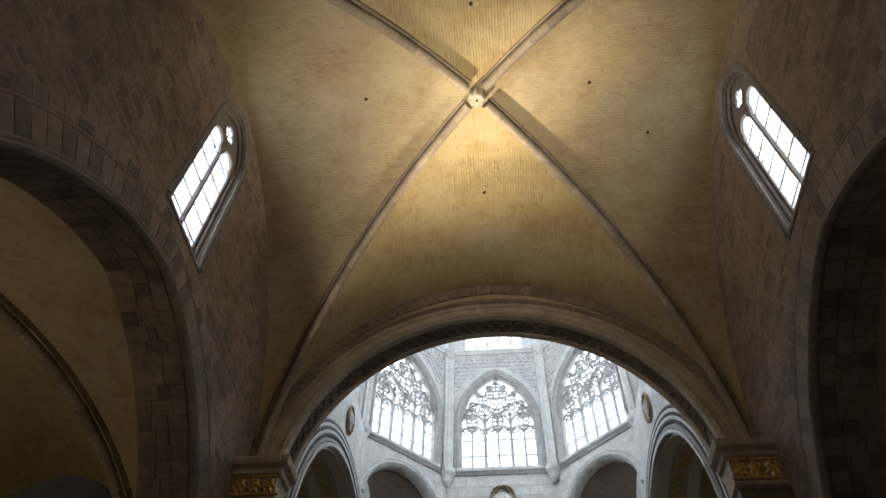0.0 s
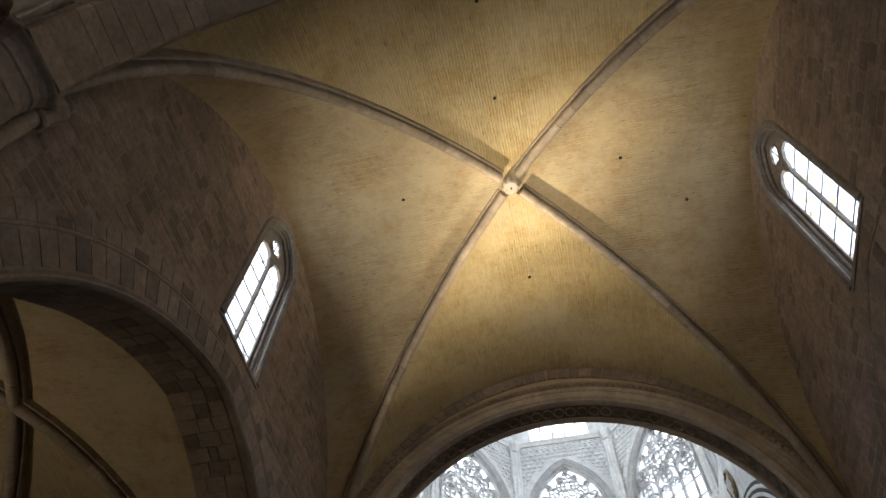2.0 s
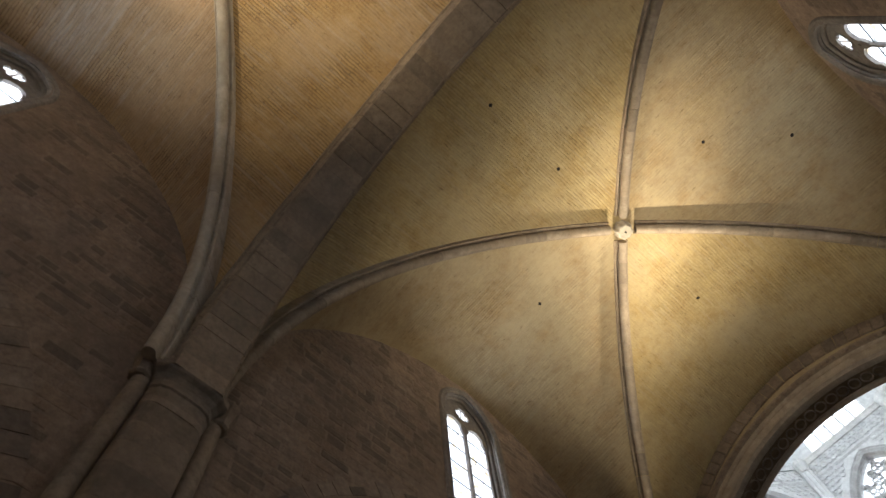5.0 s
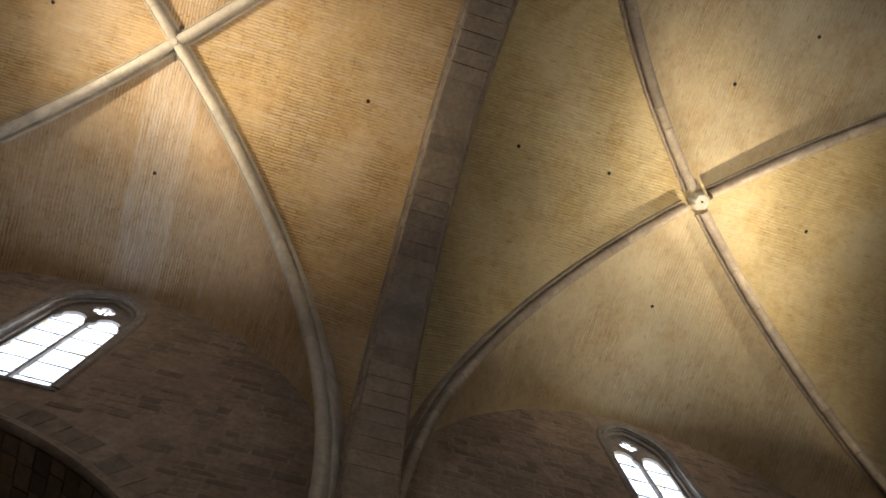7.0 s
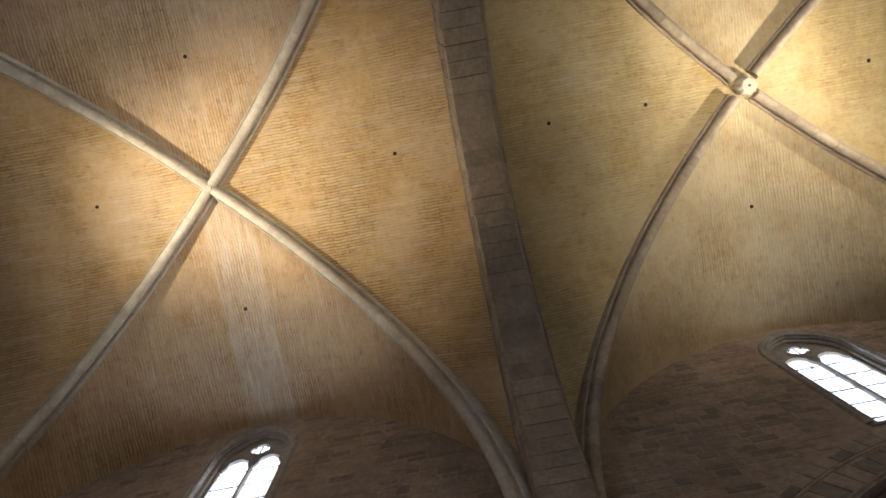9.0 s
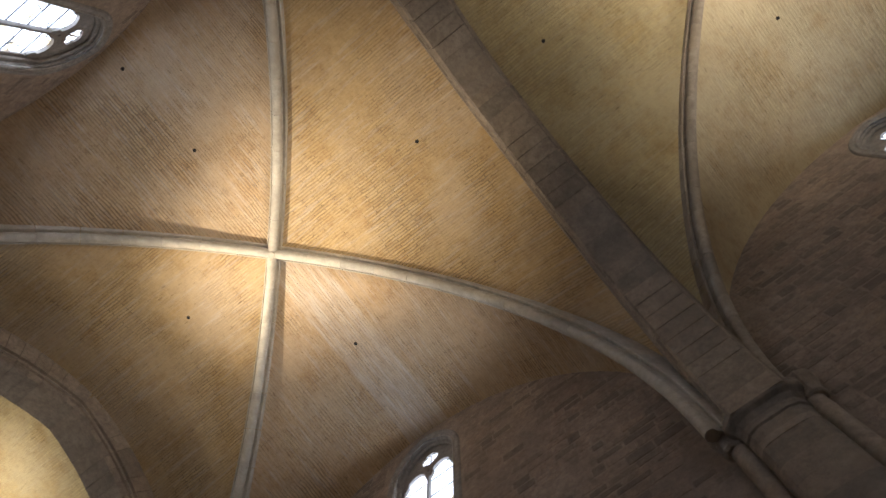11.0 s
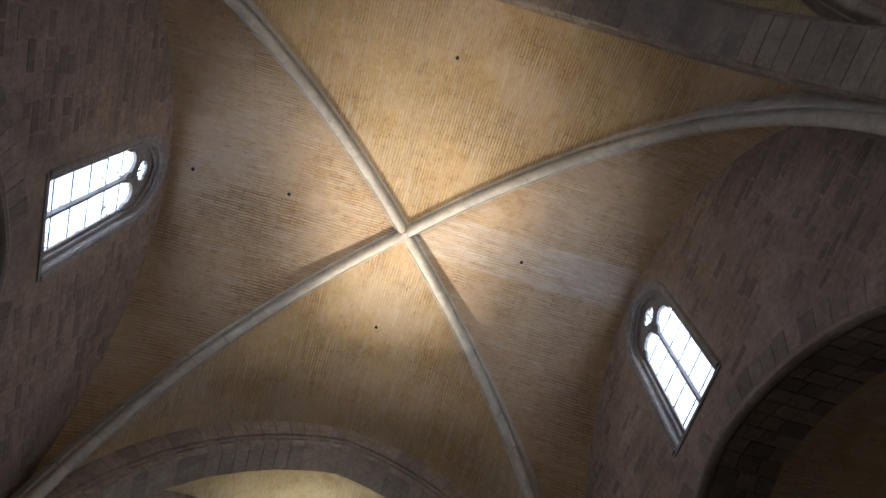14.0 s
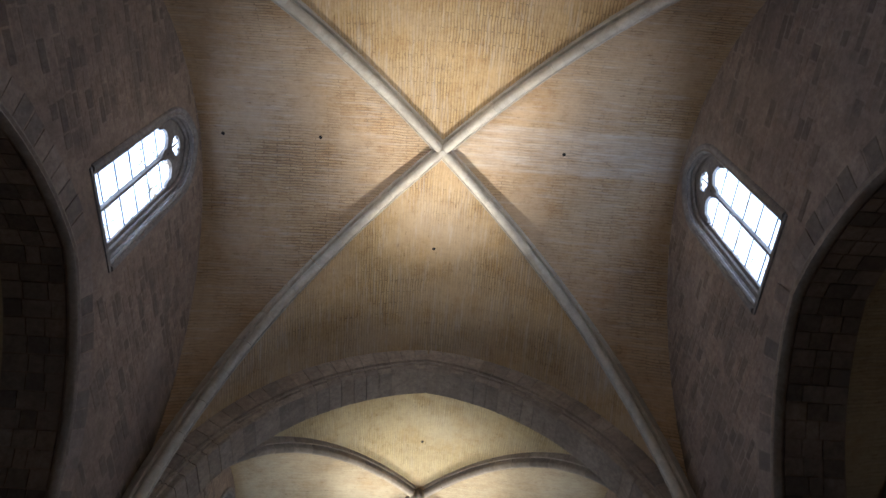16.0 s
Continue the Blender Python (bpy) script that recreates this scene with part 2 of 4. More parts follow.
def part(name, bm, mat, parent=None, label="", smooth=False):
    ob = new(name, mesh_of(bm, name, mat, smooth))
    ob.parent = parent
    return tagged(ob, label)


def thing(name, label, category, kind="", group="", at=(0, 0, 0)):
    ob = new(name)
    ob.location = at
    ob.empty_display_size = 0.2
    return tagged(ob, label, category, group, kind)


def box(bm, a, b, m=None):
    vs = [bm.verts.new((x, y, z)) for x in (a[0], b[0]) for y in (a[1], b[1]) for z in (a[2], b[2])]
    for f in ((0, 1, 3, 2), (4, 6, 7, 5), (0, 4, 5, 1), (2, 3, 7, 6), (0, 2, 6, 4), (1, 5, 7, 3)):
        bm.faces.new([vs[i] for i in f])
    if m is not None:
        bmesh.ops.transform(bm, matrix=m, verts=vs)


def loft(bm, rings, closed_ends=True, wrap=True):
    """Skins rings of equal length."""
    vv = [[bm.verts.new(p) for p in r] for r in rings]
    k = len(vv[0])
    for a, b in zip(vv, vv[1:]):
        for i in range(k if wrap else k - 1):
            j = (i + 1) % k
            bm.faces.new((a[i], a[j], b[j], b[i]))
    if closed_ends and wrap:
        bm.faces.new(vv[0][::-1])
        bm.faces.new(vv[-1])


def frames_of(points, side):
    """Each point of a curve with the direction into its hollow."""
    out = []
    for i, p in enumerate(points):
        t = (points[min(i + 1, len(points) - 1)] - points[max(i - 1, 0)]).normalized()
        n = side.cross(t).normalized()
        out.append((p, n))
    return out


def swept(points, side, profile, inward):
    """Rings of a profile (across, depth) along a flat curve; depth grows towards 'inward'."""
    rings = []
    for p, n in frames_of(points, side):
        if n.dot(inward - p) < 0:
            n = -n
        rings.append([p + side * a + n * d for a, d in profile])
    return rings


def along(points, step):
    """Cuts a curve into stretches of about step metres, as lists of points."""
    lens = [0.0]
    for a, b in zip(points, points[1:]):
        lens.append(lens[-1] + (b - a).length)
    n = max(1, round(lens[-1] / step))

    def at(s):
        for i in range(len(points) - 1):
            if lens[i + 1] >= s:
                f = (s - lens[i]) / max(1e-9, lens[i + 1] - lens[i])
                return points[i].lerp(points[i + 1], f)
        return points[-1].copy()
    return [[at(lens[-1] * (k + j / 3) / n) for j in range(4)] for k in range(n)]


def arch_of_blocks(name, label, category, points, side, profile, inward, mat, step, gap=0.008, piece="voussoir", smooth=True, group=""):
    """An arch or rib as a thing whose blocks are parts."""
    root = thing(name, label, category, "", group)
    for seg in along(points, step):
        t0, t1 = (seg[1] - seg[0]).normalized(), (seg[-1] - seg[-2]).normalized()
        seg[0] = seg[0] + t0 * gap * 0.5
        seg[-1] = seg[-1] - t1 * gap * 0.5
        jit = random.uniform(-0.004, 0.004)
        bm = bmesh.new()
        loft(bm, swept(seg, side, [(a * (1 + jit), d + jit) for a, d in profile], inward))
        part(piece, bm, mat, root, smooth=smooth)
    return root


def pointed(a, r, z0, u):
    """Height of a pointed arch of half span a and radius r at u from its middle."""
    u = min(abs(u), a)
    return z0 + math.sqrt(max(0.0, r * r - (u + r - a) ** 2))


def pointed_curve(a, r, n=24):
    """Half span a: (u, h) from one springing over the crown to the other."""
    top = math.acos((r - a) / r)
    right = [(a - r + r * math.cos(top * i / n), r * math.sin(top * i / n)) for i in range(n + 1)]
    return right + [(-u, h) for u, h in right[-2::-1]]


def roll_profile(w, depth, r):
    """Half round roll between two hollows, each with a thin fillet on the outer edge."""
    half = [(-w, -0.35), (-w, depth * 0.36), (-w + 0.012, depth * 0.4), (-w + 0.034, depth * 0.4), (-w + 0.04, depth * 0.33), (-r * 0.86, depth * 0.28), (-r * 0.78, depth * 0.5)]
    c = depth - r
    roll = [(-r * math.cos(k * math.pi / 10), c + r * math.sin(k * math.pi / 10)) for k in range(0, 11)]
    pts = half + roll + [(-a, d) for a, d in half[::-1]]
    return [(a, d - depth) for a, d in pts]


# ---- vaults ----
def vault(name, label, mat, cx, cy, hx, hy, top, z0, b, side_top, end_top, n=36):
    """A four-part vault over a bay: diagonal groins are half ellipses; returns its groin function."""
    bm = bmesh.new()
    uvl = bm.loops.layers.uv.new("courses")

    def groin(s):
        return z0 + b * math.sqrt(max(0.0, 1 - min(1.0, s) ** 2))

    drop_top = z0 + b
    for axis, sign in ((0, 1), (0, -1), (1, 1), (1, -1)):
        half, span, edge = (hx, hy, side_top) if axis == 0 else (hy, hx, end_top)
        r = span * 1.07
        h0 = pointed(span, r, 0, 0)
        verts = {}
        for i in range(n + 1):
            s = i / n
            ridge = top + (edge - top) * s * s
            zg = groin(s) + (top - drop_top)
            for j in range(-n, n + 1):
                q = j / n
                across = q * span * s
                whole = h0 - pointed(span, r, 0, span * s)
                k = (h0 - pointed(span, r, 0, across)) / whole if whole > 1e-6 else 0.0
                z = ridge - (ridge - zg) * k
                p = (cx + sign * half * s, cy + across, z) if axis == 0 else (cx + across, cy + sign * half * s, z)
                v = bm.verts.new(p)
                arc = math.copysign(r * (math.acos((r - span) / r) - math.acos(min(1, (abs(across) + r - span) / r))), across)
                verts[i, j] = (v, (half * s + 3 * axis, arc + 7 * sign + 30 * axis))
        for i in range(n):
            for j in range(-n, n):
                four = [verts[i, j], verts[i + 1, j], verts[i + 1, j + 1], verts[i, j + 1]]
                f = bm.faces.new([v for v, _ in four])
                for lp, (_, uv) in zip(f.loops, four):
                    lp[uvl].uv = uv
                f.smooth = True
    bmesh.ops.remove_doubles(bm, verts=bm.verts, dist=1e-4)
    ob = part(name, bm, mat)
    tagged(ob, label, "vault", "", "structure")

    def height(x, y):
        sx, sy = abs(x - cx) / hx, abs(y - cy) / hy
        s, across, span, edge = (sx, y - cy, hy, side_top) if sx > sy else (sy, x - cx, hx, end_top)
        r = span * 1.07
        h0 = pointed(span, r, 0, 0)
        ridge = top + (edge - top) * s * s
        return ridge - (ridge - groin(s) - top + drop_top) * (h0 - pointed(span, r, 0, across)) / max(1e-6, h0 - pointed(span, r, 0, span * s))
    return height


def diagonal_ribs(cx, cy, hx, hn, hs, z0, b, e, profile, mat, label, group, step=0.6, start=0.3):
    """Four ribs from the crown down to the corners; their undersides run on the given curve."""
    for sx in (-1, 1):
        for sy in (-1, 1):
            hy = hn if sy > 0 else hs
            pts = []
            for i in range(41):
                ang = math.pi / 2 * i / 40 * 0.985
                pts.append(Vector((cx + sx * hx * math.sin(ang), cy + sy * hy * math.sin(ang), z0 + b * math.cos(ang) ** e)))
            d = Vector((hx * sx, hy * sy, 0)).normalized()
            side = Vector((-d.y, d.x, 0))
            first = [p for p in pts if (p - pts[0]).length >= start]
            arch_of_blocks("diagonal_rib", label, "rib", first, side, profile, Vector((cx, cy, z0)), mat, step, group=group)


TOP, SPRING, RISE = 18.98, 10.6, 8.38
RIB = roll_profile(0.195, 0.37, 0.118)
HY_A, HY_B, HY_C = 6.98, 6.87, 6.15
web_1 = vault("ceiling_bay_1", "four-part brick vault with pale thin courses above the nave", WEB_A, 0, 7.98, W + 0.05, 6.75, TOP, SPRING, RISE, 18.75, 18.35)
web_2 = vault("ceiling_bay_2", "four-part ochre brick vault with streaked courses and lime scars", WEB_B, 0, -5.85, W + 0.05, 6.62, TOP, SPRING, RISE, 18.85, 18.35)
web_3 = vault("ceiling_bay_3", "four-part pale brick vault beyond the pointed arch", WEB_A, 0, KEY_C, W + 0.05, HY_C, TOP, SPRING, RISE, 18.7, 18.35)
diagonal_ribs(0, 8.0, 6.25, 6.55, 6.35, 10.57, 8.08, 0.97, roll_profile(0.185, 0.38, 0.116), RIB_A, "worn stone vault rib of moulded blocks", "ribs of the first bay")
diagonal_ribs(0, -5.83, 5.98, 6.02, 5.82, 10.5, 8.15, 0.9, RIB, RIB_B, "cleaned pale stone vault rib with a roll moulding", "ribs of the second bay", 0.9, start=0.0)
diagonal_ribs(0, KEY_C, 6.1, 5.8, 5.8, 10.5, 8.15, 0.93, RIB, RIB_A, "stone vault rib beyond the pointed arch", "ribs of the third bay", 0.8)

# keystones
for y, mat, r, label in ((KEY_B - 0.05, RIB_B, 0.11, "plain pale stone where four ribs cross"), (8.05, RIB_B, 0.235, "round keystone with a scalloped rim and a small hole"), (KEY_C, RIB_A, 0.28, "round stone keystone of the far vault")):
    root = thing("keystone", label, "keystone", "", "", (0, y, 0))
    bm = bmesh.new()
    rings = []
    for z, k in ((TOP + 0.1, 1.0), (TOP - 0.26, 1.0), (TOP - 0.33, 0.9), (TOP - 0.36, 0.75)):
        rings.append([Vector((r * k * (1 + (0.08 if r > 0.2 else 0) * math.cos(8 * a)) * math.cos(a), r * k * (1 + (0.08 if r > 0.2 else 0) * math.cos(8 * a)) * math.sin(a), z)) for a in (math.tau * i / 40 for i in range(40))])
    loft(bm, rings)
    part("boss", bm, mat, root)
    if r > 0.2:
        bm = bmesh.new()
        bmesh.ops.create_cone(bm, cap_ends=True, segments=14, radius1=0.03, radius2=0.03, depth=0.02, matrix=pose(0, 0, TOP - 0.365))
        part("bell_rope_hole", bm, HOLE, root)


# ---- transverse arches ----
def band_profile(w, depth):
    return [(-w - 0.1, -0.4), (-w - 0.1, depth * 0.45), (-w - 0.02, depth * 0.46), (-w - 0.02, depth * 0.54), (-w - 0.055, depth * 0.58), (-w - 0.05, depth * 0.66), (-w, depth * 0.7), (-w, depth * 0.93), (-w + 0.04, depth),
            (w - 0.04, depth), (w, depth * 0.93), (w, depth * 0.7), (w + 0.05, depth * 0.66), (w + 0.055, depth * 0.58), (w + 0.02, depth * 0.54), (w + 0.02, depth * 0.46), (w + 0.1, depth * 0.45), (w + 0.1, -0.4)]


A_SPAN, A_RAD, A_Z = 5.9, 7.0, 10.72
for y in (ARCH_T, ARCH_S):
    curve = [Vector((u, y, A_Z + h)) for u, h in pointed_curve(A_SPAN + 0.6, A_RAD + 0.6)]
    arch_of_blocks("transverse_arch", "broad grey stone transverse arch of cut blocks", "arch", curve, Vector((0, 1, 0)), band_profile(0.47, 0.62), Vector((0, y, A_Z)), BAND, 0.42, 0.016, group="transverse arches")


# ---- walls with arcade and windows ----
WIN_A, WIN_R, WIN_SILL, WIN_SPRING = 0.98, 1.42, 13.2, 17.05
ARC_A, ARC_R, ARC_Z = 5.7, 6.6, 5.5
THICK = 1.3


def slab(bm, p00, p10, p11, p01, off):
    """A four-sided plate of a wall, thickened by off."""
    a = [bm.verts.new(p) for p in (p00, p10, p11, p01)]
    b = [bm.verts.new(Vector(p) + off) for p in (p00, p10, p11, p01)]
    bm.faces.new(a)
    bm.faces.new(b[::-1])
    for i in range(4):
        j = (i + 1) % 4
        bm.faces.new((a[i], b[i], b[j], a[j]))


def win_top(y, c):
    return pointed(WIN_A, WIN_R, WIN_SPRING, y - c)


def arc_top(y, c):
    return pointed(ARC_A, ARC_R, ARC_Z, y - c)


def nave_wall(name, sx):
    bm = bmesh.new()
    x = sx * W
    off = Vector((sx * THICK, 0, 0))

    def plate(y0, y1, lo0, lo1, hi0, hi1):
        slab(bm, (x, y0, lo0), (x, y1, lo1), (x, y1, hi1), (x, y0, hi0), off)

    roof = 19.6
    edges = [-25.2]
    for c, half in ((KEY_C, HY_C), (KEY_B, HY_B), (KEY_A, HY_A)):
        arc = min(ARC_A, half - 1.1)
        ys = sorted({round(c + arc * math.sin(math.pi / 2 * k / 22), 4) for k in range(-22, 23)} | {round(c + WIN_A * math.sin(math.pi / 2 * k / 8), 4) for k in range(-8, 9)})
        plate(edges[-1], ys[0], 0, 0, roof, roof)
        for y0, y1 in zip(ys, ys[1:]):
            a0, a1 = arc_top(y0, c), arc_top(y1, c)
            if abs((y0 + y1) / 2 - c) < WIN_A:
                plate(y0, y1, a0, a1, WIN_SILL, WIN_SILL)
                plate(y0, y1, win_top(y0, c), win_top(y1, c), roof, roof)
            else:
                plate(y0, y1, a0, a1, roof, roof)
        edges.append(ys[-1])
    plate(edges[-1], 16.2, 0, 0, roof, roof)
    bmesh.ops.remove_doubles(bm, verts=bm.verts, dist=1e-4)
    return tagged(part(name, bm, MORTAR), "rough ashlar nave wall with pointed arcade and clerestory windows", "wall", "", "structure")


wall_west, wall_east = nave_wall("wall_west", -1), nave_wall("wall_east", 1)


def clerestory(name, sx, c):
    """A two-light pointed window: moulded frame, mullion, tracery, leaded panes."""
    root = thing(name, "pointed two-light window with leaded old glass in a moulded stone frame", "window", "structure", "clerestory windows", (sx * W, c, WIN_SILL))
    g = 0.26
    h = WIN_SPRING - WIN_SILL
    side = Vector((1, 0, 0))

    def at(u, z, x=0.0):
        return Vector((sx * x, u, z))

    def outline(a, r):
        crown = [(u, hh + h) for u, hh in pointed_curve(a, r, 14)]
        return [at(a, 0.0)] + [at(u, z) for u, z in crown] + [at(-a, 0.0)]

    mid = at(0, h)
    bm = bmesh.new()
    loft(bm, swept(outline(WIN_A, WIN_R), side, [(sx * a, d) for a, d in ((-0.02, -0.16), (-0.055, -0.12), (-0.055, -0.05), (-0.02, -0.02), (-0.04, 0.03), (0.0, 0.075), (0.05, 0.045), (0.09, 0.08), (0.09, -0.16))], mid))
    part("outer_moulding", bm, FRAME, root, smooth=True)
    bm = bmesh.new()
    loft(bm, swept(outline(WIN_A, WIN_R), side, [(sx * a, d) for a, d in ((0.09, -0.02), (0.1, 0.06), (0.13, 0.045), (0.15, 0.13), (0.185, 0.155), (0.21, 0.12), (0.225, 0.12), (0.235, 0.215), (0.36, 0.215), (0.36, -0.02))], mid))
    part("inner_moulding", bm, FRAME, root, smooth=True)
    bm = bmesh.new()
    box(bm, at(-WIN_A - 0.12, -0.1, -0.03), at(WIN_A + 0.12, -0.03, 0.0))
    box(bm, at(-WIN_A + 0.002, -0.03, -0.03), at(WIN_A - 0.002, 0.004, 0.5))
    part("sill", bm, FRAME, root)
    bm = bmesh.new()
    loft(bm, [[at(u, z, g + x) for u, x in ((-0.05, -0.02), (-0.03, -0.07), (0.03, -0.07), (0.05, -0.02), (0.05, 0.08), (-0.05, 0.08))] for z in (0.0, h - 0.15)])
    part("mullion", bm, FRAME, root)
    ga = WIN_A - 0.2
    for s in (-1, 1):
        bm = bmesh.new()
        pts = [at(s * ga / 2 + u, z + h - 0.25, g) for u, z in pointed_curve(ga / 2 - 0.02, ga * 0.6, 8)]
        loft(bm, swept(pts, side, [(sx * a, d) for a, d in ((-0.06, -0.06), (-0.06, 0.03), (0.06, 0.03), (0.06, -0.06))], at(s * ga / 2, h - 0.25, g)))
        part("light_head", bm, FRAME, root)
        for k in (-1, 1):
            bm = bmesh.new()
            cusp = [at(s * ga / 2 + k * (ga / 2 - 0.03) - k * 0.09 * math.sin(q * math.pi / 6), h - 0.28 + 0.07 * q, g) for q in range(7)]
            loft(bm, [[p + at(a, b, x) for a, b, x in ((-0.025, 0, -0.05), (0.025, 0, -0.05), (0.025, 0, 0.05), (-0.025, 0, 0.05))] for p in cusp])
            part("cusp", bm, FRAME, root)
    bm = bmesh.new()
    ring = [[at(r * math.cos(a), h + 0.66 + r * math.sin(a), g + x) for r, x in ((0.25, -0.03), (0.31, -0.03), (0.31, 0.05), (0.25, 0.05))] for a in (math.tau * i / 20 for i in range(21))]
    loft(bm, ring, False)
    part("oculus", bm, FRAME, root)
    for k in range(4):
        bm = bmesh.new()
        a = math.pi / 4 + k * math.pi / 2
        loft(bm, [[at(r * math.cos(a + w) , h + 0.66 + r * math.sin(a + w), g + x) for w, x in ((-0.16, -0.02), (0.16, -0.02), (0.16, 0.04), (-0.16, 0.04))] for r in (0.18, 0.26)])
        part("foil_cusp", bm, FRAME, root)
    bm = bmesh.new()
    cols = [-WIN_A + 2 * WIN_A * q / 56 for q in range(57)]
    for u0, u1 in zip(cols, cols[1:]):
        um = (u0 + u1) / 2
        mid_l = ga / 2 if um > 0 else -ga / 2
        low = pointed(ga / 2 - 0.02, ga * 0.6, h - 0.25, um - mid_l) if abs(um - mid_l) < ga / 2 - 0.02 else h - 0.3
        high = pointed(WIN_A, WIN_R, h, um)
        spans = [(low, high)]
        if abs(um) < 0.27:
            d = math.sqrt(0.27 ** 2 - um * um)
            spans = [(low, h + 0.66 - d), (h + 0.66 + d, high)]
        for a, b in spans:
            if b > a + 0.005:
                slab(bm, at(u0, a, g - 0.02), at(u1, a, g - 0.02), at(u1, b, g - 0.02), at(u0, b, g - 0.02), Vector((sx * 0.1, 0, 0)))
    bmesh.ops.remove_doubles(bm, verts=bm.verts, dist=1e-4)
    part("tracery_plate", bm, FRAME, root)
    for s in (-1, 1):
        edges = [0.0, 0.68, 1.36, 2.05, 2.75, 3.45, h + 1.4]
        for z0, z1 in zip(edges, edges[1:]):
            bm = bmesh.new()
            us = [s * (0.03 + (ga + 0.08) * q / 6) for q in range(7)]
            for u0, u1 in zip(us, us[1:]):
                t0, t1 = (min(z1, pointed(WIN_A, WIN_R, h, u) - 0.02) for u in (u0, u1))
                if t0 > z0 + 0.01 and t1 > z0 + 0.01:
                    bm.faces.new([bm.verts.new(at(u, z, g + 0.02 + random.uniform(-0.001, 0.001))) for u, z in ((u0, z0), (u1, z0), (u1, t1), (u0, t0))])
            bmesh.ops.remove_doubles(bm, verts=bm.verts, dist=0.004)
            ob = part("pane", bm, GLASS, root)
            ob.visible_shadow = False
            if z0 > 0:
                bm = bmesh.new()
                box(bm, at(s * 0.05, z0 - 0.012, g + 0.0), at(s * (ga + 0.06), z0 + 0.012, g + 0.035))
                part("saddle_bar", bm, IRON, root)
    return root


for i, (sx, c) in enumerate(((-1, KEY_A), (1, KEY_A), (-1, KEY_B), (1, KEY_B), (-1, KEY_C), (1, KEY_C))):
    clerestory("window_%d" % (i + 1), sx, c)
    window_light((sx * (W + 0.62), c, WIN_SILL + 2.55), (0, c, WIN_SILL + 2.2), 1.6, 5.3, 190 if c == KEY_B else 150)

# ---- floor, ends, aisles ----
bm = bmesh.new()
box(bm, (-16, -27, -0.3), (16, 42, 0.0))
tagged(part("floor", bm, FLOOR), "worn marble church floor", "floor", "", "structure")
bm = bmesh.new()
box(bm, (-15.5, -26.4, 0), (15.5, -25.2, 20))
tagged(part("wall_south", bm, WALL), "plain stone end wall of the nave", "wall", "", "structure")
for sx, nm in ((-1, "wall_aisle_west"), (1, "wall_aisle_east")):
    bm = bmesh.new()
    box(bm, (sx * 15.5, -25.2, 0), (sx * 16.0, 16.2, 14))
    tagged(part(nm, bm, WALL), "dark stone outer wall of the side aisle", "wall", "", "structure")
    for k, (c, half) in enumerate(((KEY_A, HY_A), (KEY_B, HY_B), (KEY_C, HY_C))):
        cx = sx * 11.65
        vault("ceiling_aisle_%d" % (k + 1 if sx < 0 else k + 4), "low brick vault of the side aisle", WEB_A, cx, c, 3.9, half, 12.75, 5.6, 7.0, 12.4, 12.0, 14)
        diagonal_ribs(cx, c, 3.7, half - 0.2, half - 0.2, 5.6, 6.8, 1.0, roll_profile(0.2, 0.3, 0.13), RIB_A, "stone rib of the side aisle vault", "aisle ribs", 0.7, start=0.0)
        bm = bmesh.new()
        loft(bm, swept([Vector((cx + u, c + half, 6.2 + h)) for u, h in pointed_curve(3.85, 4.5, 14)], Vector((0, 1, 0)), band_profile(0.4, 0.5), Vector((cx, c + half, 6.2))))
        tagged(part("aisle_arch", bm, BAND, smooth=True), "plain stone cross arch of the side aisle", "arch", "aisle arches")


